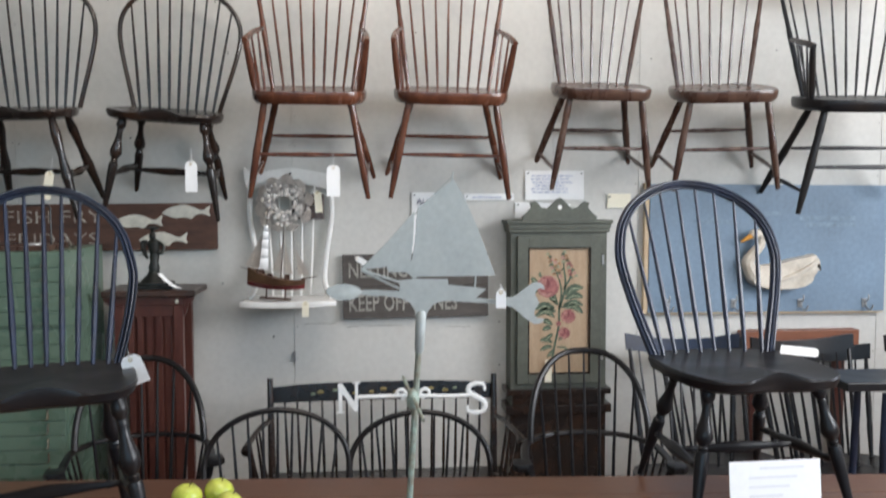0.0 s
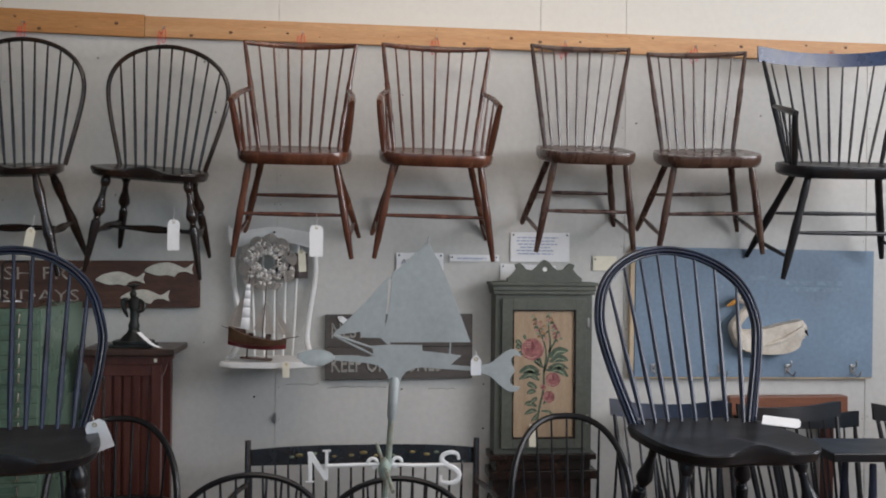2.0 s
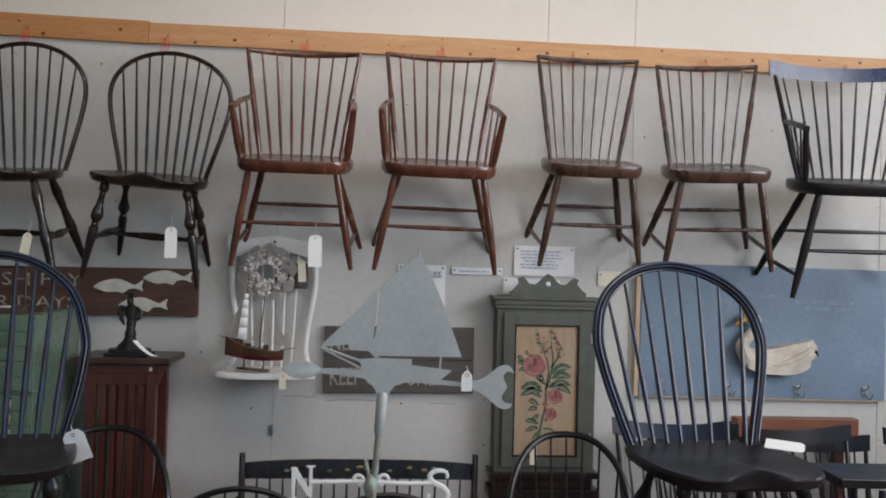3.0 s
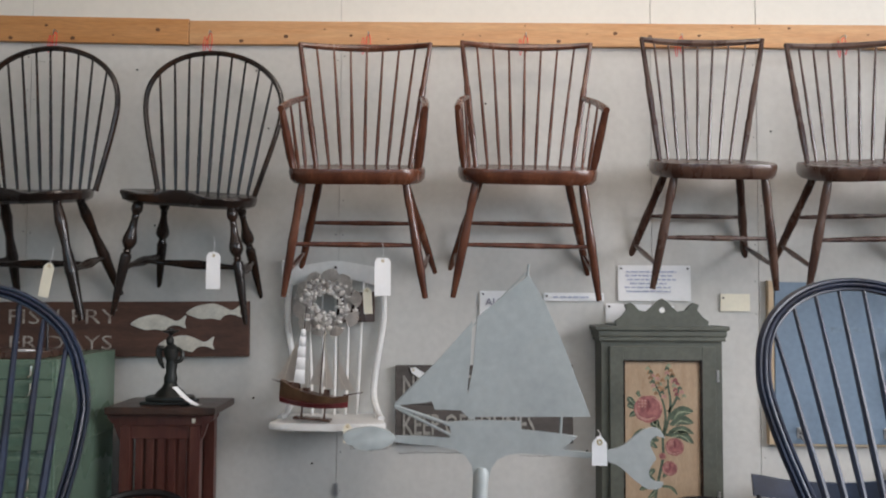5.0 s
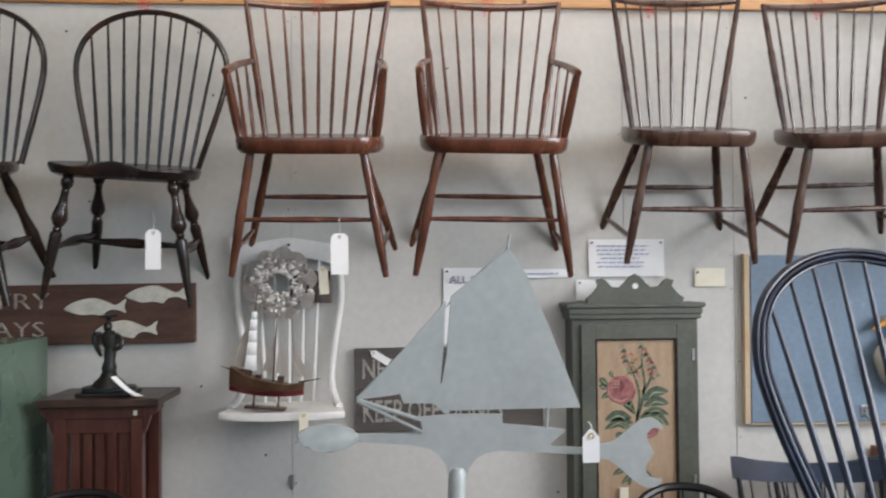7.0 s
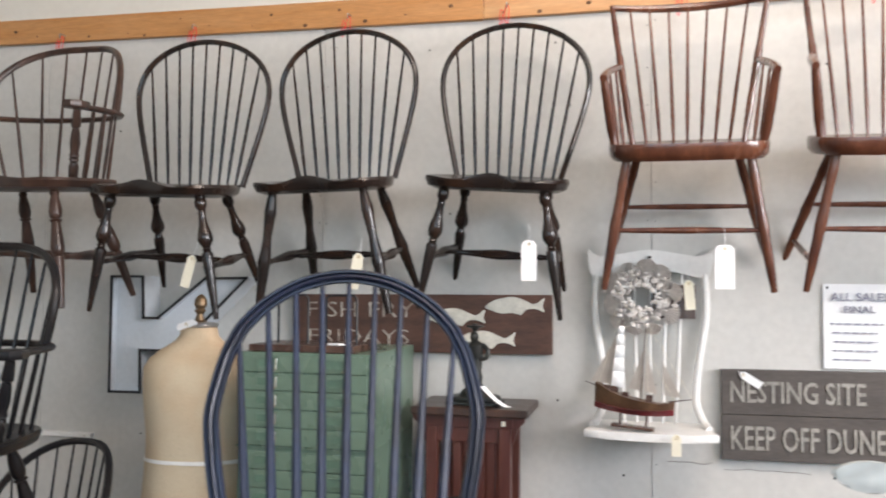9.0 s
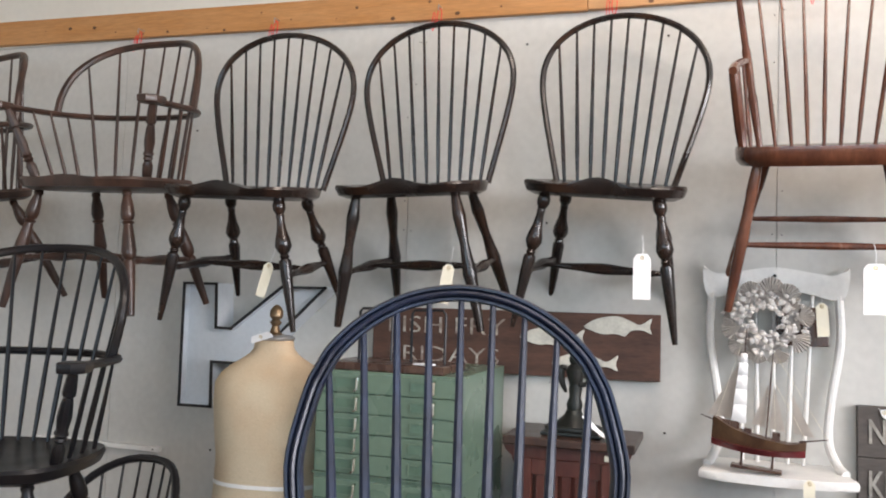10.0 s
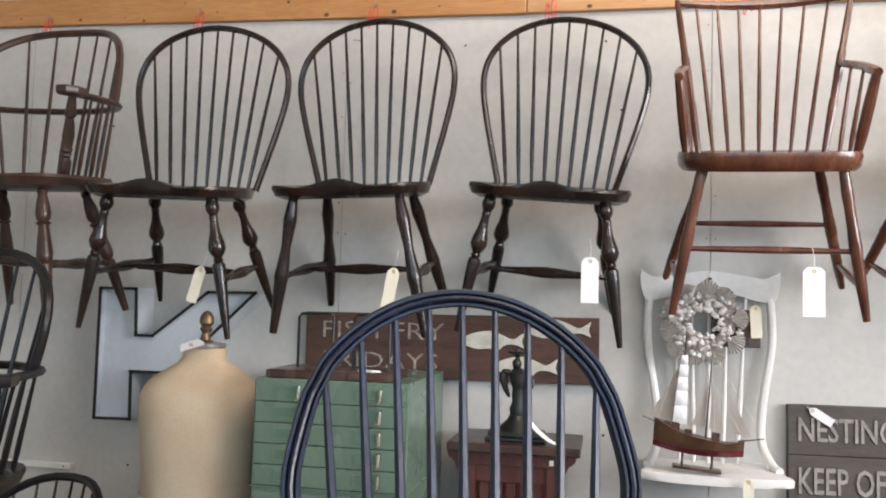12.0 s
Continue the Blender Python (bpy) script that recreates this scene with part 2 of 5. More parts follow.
part("nail_heads", bm, M_BLACK, wall_n, "dark nail heads", kind="stuff")

rail = thing("hanging_rail", pose(0, 0, 0), "knotty pine board fixed level along the pale wall, holding the hooks", "wooden rail")
rail["kind"] = "structure"
part("board", upright(B(), [(X0, RAIL_Z0 + 0.045), (-0.502, RAIL_Z0 - 0.002), (-0.502, RAIL_Z1 + 0.006), (X0, RAIL_Z1 + 0.053)], Y1 - 0.03, Y1 - 0.009, 0.003), M_RAIL, rail, "wider orange pine board", smooth=False)
part("board", box(B(), -0.5, X1, Y1 - 0.03, Y1 - 0.009, RAIL_Z0, RAIL_Z1, 0.003), M_PINE, rail, "narrower knotty pine board", smooth=False)
bm = B()
for k in range(46):
    x, z = -2.7 + k * 0.128 + random.uniform(-0.04, 0.04), random.uniform(RAIL_Z0 + 0.012, RAIL_Z1 - 0.012)
    r = random.choice((0.002, 0.003, 0.005, 0.007))
    sphere(bm, (x, Y1 - 0.0302, z), r * 1.3, 0.0012, r, 8, 5)
part("knots", bm, mat("dark_knot", (0.15, 0.065, 0.025), 0.6, vary=0.3, scale=40), rail, "dark knots and nail holes", kind="stuff")

# ---- chairs ----
BALUSTER = [(0, 0.0115), (0.04, 0.012), (0.085, 0.0185), (0.12, 0.0178), (0.155, 0.0105), (0.17, 0.0125), (0.19, 0.0105), (0.27, 0.0140), (0.34, 0.0215), (0.385, 0.0235), (0.42, 0.0175), (0.445, 0.0105), (0.46, 0.0140), (0.475, 0.0105), (0.487, 0.0165), (0.51, 0.0178), (0.6, 0.0168), (0.8, 0.0125), (0.98, 0.0078), (1, 0.007)]
BAMBOO = [(0, 0.0105), (0.16, 0.0172), (0.2, 0.0190), (0.23, 0.0178), (0.4, 0.0130), (0.56, 0.0190), (0.6, 0.0205), (0.635, 0.0185), (0.82, 0.0145), (1, 0.0105)]
VASE = [(0, 0.012), (0.06, 0.0115), (0.08, 0.0150), (0.1, 0.0115), (0.17, 0.0175), (0.24, 0.0200), (0.275, 0.0175), (0.29, 0.0115), (0.305, 0.0195), (0.32, 0.0130), (0.42, 0.0175), (0.52, 0.0210), (0.565, 0.0185), (0.585, 0.0120), (0.6, 0.0172), (0.62, 0.0172), (0.8, 0.0145), (1, 0.0100)]
TAPER = [(0, 0.0112), (0.12, 0.0135), (0.24, 0.0150), (0.28, 0.0132), (0.42, 0.0140), (0.55, 0.0165), (0.6, 0.0150), (0.8, 0.0138), (1, 0.0090)]
STRETCH = [(0, 0.006), (0.1, 0.0085), (0.13, 0.0105), (0.15, 0.0085), (0.3, 0.012), (0.45, 0.0165), (0.5, 0.0172), (0.55, 0.0165), (0.7, 0.012), (0.85, 0.0085), (0.87, 0.0105), (0.9, 0.0085), (1, 0.006)]
RUNG = [(0, 0.0062), (0.15, 0.008), (0.3, 0.0088), (0.5, 0.0102), (0.7, 0.0088), (1, 0.0062)]
SPINDLE = [(0, 0.0048), (0.2, 0.0068), (0.4, 0.0062), (1, 0.0038)]


def catmull(pts, n=4, closed=False):
    out, m = [], len(pts)
    P = [Vector(p) for p in pts]
    for i in range(m if closed else m - 1):
        a, b, c, d = (P[(i + k) % m] if closed else P[min(max(i + k, 0), m - 1)] for k in (-1, 0, 1, 2))
        for j in range(n):
            t = j / n
            out.append(0.5 * ((2 * b) + (c - a) * t + (2 * a - 5 * b + 4 * c - d) * t * t + (3 * b - a - 3 * c + d) * t ** 3))
    if not closed:
        out.append(P[-1])
    return out


SHIELD = [(0, -0.205), (0.09, -0.215), (0.165, -0.2), (0.208, -0.13), (0.212, -0.03), (0.19, 0.07), (0.16, 0.15), (0.10, 0.195), (0, 0.208)]
WIDE = [(0, -0.2), (0.09, -0.212), (0.165, -0.195), (0.205, -0.13), (0.216, -0.03), (0.214, 0.07), (0.202, 0.15), (0.13, 0.2), (0, 0.212)]
DEE = [(0, -0.205), (0.12, -0.2), (0.195, -0.165), (0.225, -0.06), (0.222, 0.06), (0.195, 0.15), (0.11, 0.195), (0, 0.205)]


def seat_mesh(half, sx, sy, top, thick=0.043, dish=0.010, pommel=0.006, slope=0.0, square=0.0):
    """A saddled plank seat: a grid of rings inside the outline. slope lifts its front edge; square: how little the underside is cut away."""
    ring = catmull([(x, y, 0) for x, y in half] + [(-x, y, 0) for x, y in reversed(half[1:-1])], 4, True)
    bm = B()
    rows = []
    levels = [(0.0, "b"), (0.86 + 0.1 * square, "b"), (0.965 + 0.027 * square, "m"), (1.0, "e"), (0.985, "t"), (0.93, "t"), (0.78, "t"), (0.5, "t"), (0.22, "t")]
    for f, kind in levels[1:]:
        row = []
        for p in ring:
            x, y = p.x * sx * f, p.y * sy * f
            if kind == "b":
                z = top - thick
            elif kind == "m":
                z = top - thick * 0.75
            elif kind == "e":
                z = top - thick * 0.25
            else:
                d = max(0.0, 1 - f) ** 0.6
                z = top - dish * min(1.0, d * 1.5)
                if f > 0.95:
                    z = top - 0.001
                if y < 0:
                    z += pommel * (math.exp(-((x / 0.05) ** 2)) - 0.55 * math.exp(-(((abs(x) - 0.115) / 0.045) ** 2))) * min(1, -y / (0.1 * sy))
            row.append(bm.verts.new((x, y, z - y * slope)))
        rows.append(row)
    n = len(ring)
    for r, s in zip(rows, rows[1:]):
        for k in range(n):
            bm.faces.new((r[k], r[(k + 1) % n], s[(k + 1) % n], s[k]))
    bm.faces.new(list(reversed(rows[0])))
    bm.faces.new(rows[-1])
    return bm


def legs_and_rungs(root, M, sx, sy, h, style, front, back, legtop, box_rungs=False, rung_t=0.50, slope=0.0):
    """Four splayed turned legs and their stretchers. front, back: (half width, y) at the feet."""
    prof = {"baluster": BALUSTER, "bamboo": BAMBOO, "taper": TAPER, "vase": VASE}[style]
    ends = {}
    for key, s, f, t in (("fl", -1, front, legtop[0]), ("fr", 1, front, legtop[0]), ("bl", -1, back, legtop[1]), ("br", 1, back, legtop[1])):
        a, b = Vector((s * t[0] * sx, t[1] * sy, h - 0.02 - t[1] * sy * slope)), Vector((s * f[0] * sx, f[1] * sy, 0))
        ends[key] = (a, b)
        part("leg", turned(B(), a, b, [(k, r * sx ** 0.5) for k, r in prof], 12), M, root)

    def at(k, t):
        return ends[k][0].lerp(ends[k][1], t)
    if box_rungs:
        for a, b, t in (("fl", "fr", rung_t + 0.07), ("bl", "br", rung_t), ("fl", "bl", 0.80), ("fr", "br", 0.80)):
            part("stretcher", turned(B(), at(a, t), at(b, t), RUNG, 8), M, root)
    else:
        for a, b in (("fl", "bl"), ("fr", "br")):
            part("stretcher", turned(B(), at(a, 0.60), at(b, 0.61), STRETCH, 10), M, root)
        part("stretcher", turned(B(), at("fl", 0.60).lerp(at("bl", 0.61), 0.5), at("fr", 0.60).lerp(at("br", 0.61), 0.5), STRETCH, 10), M, root)


BOW_A = ((0, 0, 0, 0), (0.18, 0.34, 0.12, 0.36), (0.36, 0.68, 0.25, 0.70), (0.52, 0.93, 0.38, 0.92), (0.62, 1, 0.50, 1))
BOW_B = ((0.70, 0.985, 0.69, 0.91), (0.78, 0.925, 0.75, 0.855), (0.86, 0.80, 0.81, 0.79), (0.93, 0.60, 0.90, 0.60), (0.98, 0.33, 0.972, 0.33))


def bow_path(w0, w1, y0, z0, h, rake, egg=0.0, bend=0.0):
    """Points of a hooped back: w0 half width at the seat, w1 at the widest, h its height, rake: y gained per metre of height.
    egg 0 has a broad flat top, egg 1 a pointed one with its widest place half-way up."""
    sect = [(a + (c - a) * egg, w0 + (w1 - w0) * (b + (d - b) * egg)) for a, b, c, d in BOW_A]
    sect += [(a + (c - a) * egg, w1 * (b + (d - b) * egg)) for a, b, c, d in BOW_B]
    pts = []
    for s in (-1, 1):
        side = [(s * w, y0 + z * h * rake + bend * (1 - (w / w1) ** 2) * z, z0 + z * h) for z, w in sect]
        pts += side + [(0, y0 + h * rake + bend, z0 + h)] if s < 0 else list(reversed(side))
    return catmull(pts, 3)


def bow_at(path, x):
    """The point of the hoop's upper part above x."""
    best = None
    top = max(p.z for p in path)
    cand = []
    for a, b in zip(path, path[1:]):
        if (a.x - x) * (b.x - x) <= 0 and abs(a.x - b.x) > 1e-6:
            cand.append(a.lerp(b, (x - a.x) / (b.x - a.x)))
    return max(cand, key=lambda p: p.z) if cand else None


def bow_chair(m, label, M, group, sx=1.0, sy=1.0, sz=1.0, style="baluster", spindles=9, reeded=False, w0=0.165, w1=0.235, rake=0.26, hoop=0.5, fan=0.9, seat_h=0.43, band=0.012, bow_mat=None, egg=0.0, slope=0.10, seat_w=1.0, thick=0.043, foot=(0.215, 0.185), bend=0.0, outline=SHIELD):
    root = thing("windsor_chair", m, label, "chair", group)
    h = seat_h * sz
    part("seat", seat_mesh(outline, sx * seat_w, sy, h, thick, 0.009, 0.015, slope), M, root)
    path = bow_path(w0 * sx, w1 * sx, 0.155 * sy, h - 0.01 - 0.15 * sy * slope, hoop * sz + 0.15 * sy * slope, rake, egg, bend)
    bm = B()
    if reeded:
        b = band
        sec = [(-0.009, -b), (-0.009, b), (0.004, b), (0.0085, b * 0.82), (0.0085, b * 0.55), (0.003, b * 0.36), (0.009, b * 0.24), (0.0105, 0), (0.009, -b * 0.24), (0.003, -b * 0.36), (0.0085, -b * 0.55), (0.0085, -b * 0.82), (0.004, -b)]
        tube(bm, path, 1, side=(0, -1, 0), section=sec)
    else:
        tube(bm, path, 0.0115, 8, flat=0.85)
    part("bow", bm, bow_mat or M, root)
    for i in range(spindles):
        u = (i - (spindles - 1) / 2) / ((spindles - 1) / 2)
        foot_at = Vector((u * w0 * 0.86 * sx, (0.185 - 0.035 * u * u) * sy, h - 0.01 - 0.15 * sy * slope))
        tip = bow_at(path, u * w1 * fan * sx * 0.93)
        if tip:
            part("spindle", turned(B(), foot_at, tip, SPINDLE if not reeded else [(0, 0.005), (0.25, 0.0080), (0.4, 0.0072), (1, 0.0040)], 7), bow_mat or M, root)
    legs_and_rungs(root, M, sx, sy, h, style, (foot[0], -0.195), (foot[1], 0.235), ((0.145, -0.12), (0.125, 0.10)), slope=slope)
    return root


def rod_chair(m, label, M, group, sx=1.0, sy=1.0, sz=1.0, arms=False, crest_w=0.24, seat_w=1.0, spindles=7, crest_mat=None, comb=False, style="taper", slope=0.07):
    """A rod-back chair: posts, a thin bent crest, box stretchers; with or without arms."""
    root = thing("rod_back_armchair" if arms else "rod_back_chair", m, label, "chair", group)
    h = 0.43 * sz
    top = 0.84 * sz
    part("seat", seat_mesh(DEE, sx * seat_w, sy, h, 0.05, 0.010, 0.0, slope, 0.8), M, root)
    cw, pw = crest_w * sx, 0.165 * sx * seat_w
    crest = [Vector((u * cw, 0.262 * sy + 0.05 * (1 - u * u), top + 0.012 * u * u)) for u in [k / 8 - 1 for k in range(17)]]
    bm = B()
    if comb:
        lo, hi = [], []
        for p in crest:
            u = p.x / cw
            e = 0.012 * u ** 8
            lo.append((p.x, p.y, p.z - 0.045 + 0.01 * u * u))
            hi.append((p.x * 1.02, p.y + 0.008, p.z + 0.014 + 0.030 * abs(u) ** 3 - e))
        rows = [[bm.verts.new((a[0], a[1] - 0.009, a[2])), bm.verts.new((b[0], b[1] - 0.007, b[2])), bm.verts.new((b[0], b[1] + 0.005, b[2])), bm.verts.new((a[0], a[1] + 0.009, a[2]))] for a, b in zip(lo, hi)]
        for r, s in zip(rows, rows[1:]):
            for k in range(4):
                bm.faces.new((r[k], r[(k + 1) % 4], s[(k + 1) % 4], s[k]))
        bm.faces.new(rows[0])
        bm.faces.new(list(reversed(rows[-1])))
    else:
        tube(bm, crest, [0.0075 + 0.0035 * (1 - abs(k / 8 - 1)) for k in range(17)], 8, flat=1.25, side=(0, 0, 1))
    part("crest_rail", bm, crest_mat or M, root)
    posts = {}
    for s in (-1, 1):
        a, b = Vector((s * pw, 0.13 * sy, h - 0.018)), Vector((s * cw * (0.985 if not comb else 0.93), 0.262 * sy, top + (0.018 if not comb else -0.02)))
        posts[s] = (a, b)
        part("post", turned(B(), a, b, [(0, 0.0085), (0.2, 0.0112), (0.32, 0.0125), (0.35, 0.0105), (0.5, 0.0120), (0.62, 0.0122), (0.65, 0.0098), (0.85, 0.0095), (1, 0.0075)], 9), M, root)
    for i in range(spindles):
        u = (i - (spindles - 1) / 2) / ((spindles - 1) / 2) * (spindles - 1) / (spindles + 1)
        foot = Vector((u * pw, (0.175 - 0.03 * u * u) * sy, h - 0.02))
        tip = Vector((u * cw, 0.262 * sy + 0.05 * (1 - u * u), top - 0.002 - (0.03 if comb else 0)))
        part("spindle", turned(B(), foot, tip, SPINDLE, 7), M, root)
    if arms:
        for s in (-1, 1):
            a, b = posts[s]
            back = a.lerp(b, 0.56)
            tipf = Vector((s * 0.232 * sx, -0.115 * sy, 0.635 * sz))
            base = Vector((s * 0.205 * sx * seat_w, -0.085 * sy, h - 0.01))
            part("arm", tube(B(), catmull([back, back.lerp(tipf, 0.5) + Vector((s * 0.008, 0, 0.004)), tipf + Vector((0, -0.012, 0))], 4), [0.009, 0.0095, 0.0105, 0.011, 0.0115, 0.012, 0.013, 0.0135, 0.011], 9), M, root)
            part("arm_post", turned(B(), base, tipf + Vector((0, 0, 0.004)), [(0, 0.010), (0.25, 0.0145), (0.6, 0.0145), (0.9, 0.0125), (1, 0.011)], 9), M, root)
            nsp = 2 if not comb else 3
            for k in range(nsp):
                t = (k + 1) / (nsp + 1)
                part("arm_spindle", turned(B(), Vector((s * (0.2 - 0.012 * k) * sx * seat_w, (-0.085 + 0.2 * t) * sy, h - 0.01)), tipf.lerp(back, t), SPINDLE, 7), M, root)
    legs_and_rungs(root, M, sx, sy, h, style, (0.235 * seat_w, -0.185), (0.25 * seat_w, 0.225), ((0.165 * seat_w, -0.12), (0.14 * seat_w, 0.09)), True, slope=slope)
    return root


def sack_chair(m, label, M, group, sx=1.0, sy=1.0, sz=1.0, spindles=7, bow_h=0.29, arm_z=0.66, armw=0.255, bow_w=0.235, style="vase", pinch=0.0):
    """A Windsor armchair: a bent arm rail round the back with a hoop above it."""
    root = thing("windsor_armchair", m, label, "chair", group)
    h, az = 0.43 * sz, arm_z * sz
    part("seat", seat_mesh(DEE, sx, sy, h), M, root)
    arm = catmull([(-armw * sx, -0.17 * sy, az), (-armw * sx * 1.0, -0.04 * sy, az), (-0.235 * sx, 0.10 * sy, az), (-0.15 * sx, 0.205 * sy, az), (0, 0.24 * sy, az), (0.15 * sx, 0.205 * sy, az), (0.235 * sx, 0.10 * sy, az), (armw * sx, -0.04 * sy, az), (armw * sx, -0.17 * sy, az)], 4)
    part("arm_rail", tube(B(), arm, 0.0148, 8, flat=0.7, side=(0, 0, 1)), M, root)
    for s in (-1, 1):
        part("knuckle", slab(B(), [(s * (armw + 0.012) * sx + dx, -0.185 * sy + dy) for dx, dy in ((-0.032, 0.05), (-0.036, 0.0), (-0.02, -0.028), (0.012, -0.028), (0.03, 0.0), (0.024, 0.05))], az - 0.01, az + 0.014, 0.005), M, root)
        part("arm_post", turned(B(), (s * 0.195 * sx, -0.09 * sy, h - 0.01), (s * armw * sx, -0.15 * sy, az), [(0, 0.012), (0.08, 0.0155), (0.2, 0.016), (0.25, 0.010), (0.28, 0.016), (0.31, 0.012), (0.34, 0.017), (0.37, 0.013), (0.5, 0.017), (0.65, 0.0135), (0.71, 0.010), (0.73, 0.0155), (0.76, 0.0155), (0.9, 0.0125), (1, 0.009)], 9), M, root)
    hoop = []
    for k in range(25):
        a = math.pi * k / 24
        u, v = -math.cos(a), math.sin(a)
        x = bow_w * sx * math.copysign(abs(u) ** 0.75, u) * (1 - pinch * (1 - v) ** 2)
        z = az + bow_h * sz * v ** 0.8
        y = (0.075 + 0.15 * (1 - (x / (0.24 * sx)) ** 2)) * sy + 0.22 * (z - az)
        hoop.append((x, y, z))
    part("bow", tube(B(), hoop, 0.012, 8), M, root)
    H = [Vector(p) for p in hoop]
    for i in range(spindles):
        u = (i - (spindles - 1) / 2) / ((spindles - 1) / 2)
        tip = bow_at(H, u * bow_w * 0.82 * sx)
        foot = Vector((u * 0.15 * sx, (0.175 - 0.04 * u * u) * sy, h - 0.01))
        if tip:
            part("spindle", turned(B(), foot, tip, SPINDLE, 7), M, root)
    for s in (-1, 1):
        for k in range(3):
            part("arm_spindle", turned(B(), (s * 0.19 * sx, (0.10 - 0.06 * k) * sy, h - 0.01), (s * (0.232 + 0.008 * k) * sx, (0.09 - 0.07 * k) * sy, az), SPINDLE, 7), M, root)
    legs_and_rungs(root, M, sx, sy, h, style, (0.225, -0.2), (0.195, 0.235), ((0.15, -0.12), (0.13, 0.1)))
    return root


def hung(x, y, z, rx, ry, rz, more):
    """A hanging chair's pose, its feet swung further to the room by some degrees about the crest's line."""
    m = pose(x, y, z, rx, ry, rz)
    top = m @ Vector((0, 0.27, 0.84))
    return Matrix.Translation(top) @ Matrix.Rotation(radians(more), 4, "X") @ Matrix.Translation(-top) @ m


G = "old wooden chairs hanging in a row on the wall"
bow_chair(hung(-0.419, 4.001, 1.528, 12.4, 3.7, -1.4, 1.5), "dark bow-back wooden chair with turned legs hanging beside a cherry armchair", M_BLACK, G, 1.05, 0.8, 0.953, hoop=0.512)
bow_chair(hung(-0.944, 3.97, 1.524, 12.4, -0.9, -5, 1.5), "dark bow-back wooden chair with plainer legs hanging from red string", M_BLACK, G, 1.08, 0.82, 0.965, style="bamboo", hoop=0.508)
bow_chair(hung(-1.492, 3.87, 1.513, 10.8, 2.1, -0.7, 1.5), "dark bow-back wooden chair with turned legs hanging above the letter", M_BLACK, G, 1.08, 0.9, 0.945, hoop=0.515)
rod_chair(hung(0.174, 3.96, 1.609, 14.3, 0.4, -2.4, 0.8), "reddish cherry wooden armchair hanging on the wall above the white shelf", M_CHERRY, G, 1.0, 0.87, 0.962, arms=True, crest_w=0.235)
rod_chair(hung(0.741, 4.0, 1.607, 14.4, 0.9, -1, 0.8), "reddish cherry wooden armchair hanging on the wall above the sign", M_CHERRY, G, 1.04, 0.88, 0.985, arms=True, crest_w=0.225)
rod_chair(hung(1.383, 4.03, 1.643, 15.5, 0.4, -0.2, 0.8), "brown rod-back wooden chair without arms hanging above the painted cabinet", M_WALNUT, G, 1.08, 0.84, 0.97, crest_w=0.205, seat_w=0.83)
rod_chair(hung(1.917, 3.97, 1.646, 15.3, -1.1, -6.8, 0.8), "brown rod-back wooden chair without arms hanging above the blue board", M_WALNUT, G, 1.06, 0.92, 0.94, crest_w=0.205, seat_w=0.88)
rod_chair(hung(2.505, 3.9, 1.540, 13, 0, -6, 0.8), "black wooden armchair with wide blue-black crest hanging on the wall", M_JET, G, 1.25, 0.95, 1.075, arms=True, crest_w=0.265, comb=True, crest_mat=M_CREST, spindles=9)
sack_chair(pose(-1.99, 3.81, 1.515, 5, 1, -2), "dark brown sack-back wooden armchair with worn legs hanging on the wall", M_DKBROWN, G, 1.12, 0.95, 0.97, bow_w=0.25, bow_h=0.275)
sack_chair(pose(-2.68, 3.93, 1.49, 11, -1, -10), "dark brown sack-back wooden armchair hanging partly behind another on the wall", M_DKBROWN, G, 1.05, 0.95, 0.97)

# ---- the table and what stands on it ----
table = thing("table", pose(0.5, 2.36, 0, 0, 0, -4.5), "long brown plank-topped table carrying two dark chairs and a weathervane", "table")
for k in range(6):
    part("plank", box(B(), -1.45, 1.45, -0.46 + k * 0.155, -0.46 + k * 0.155 + 0.153, 0.715, 0.75 - 0.0006 * (k % 2), 0.003), M_TABLE, table, smooth=False)
part("apron", box(B(), -1.3, 1.3, -0.36, -0.335, 0.60, 0.714), M_TABLE, table, smooth=False)
part("apron", box(B(), -1.3, 1.3, 0.355, 0.38, 0.60, 0.714), M_TABLE, table, smooth=False)
for x in (-1.3, 1.3):
    for y in (-0.33, 0.36):
        part("leg", turned(B(), (x, y, 0.714), (x, y, 0), [(0, 0.04), (0.15, 0.04), (0.2, 0.03), (0.5, 0.04), (0.9, 0.025), (1, 0.02)], 12), M_TABLE, table)

GT = "dark windsor chairs standing on the table"
bow_chair(pose(1.386, 2.567, 0.75, 0, 0, 3), "blue-black bow-back wooden chair standing on the table beside the card", M_JET, GT, 1.0, 1.0, 1.0, reeded=True, spindles=8, w0=0.174, w1=0.244, rake=0.35, hoop=0.494, seat_h=0.374, band=0.0145, bow_mat=M_NAVY, egg=0.3, slope=0.0, bend=0.03, seat_w=0.98, outline=WIDE)
bow_chair(pose(-0.332, 2.335, 0.75, 0, 0, 18.3), "blue-black bow-back wooden chair standing on the table before the green cabinet", M_JET, GT, 0.97, 0.97, 1.0, reeded=True, spindles=9, w0=0.164, w1=0.210, rake=0.3, hoop=0.428, seat_h=0.422, band=0.0115, bow_mat=M_NAVY, egg=0.8, slope=0.02, seat_w=0.92, thick=0.036, outline=WIDE)

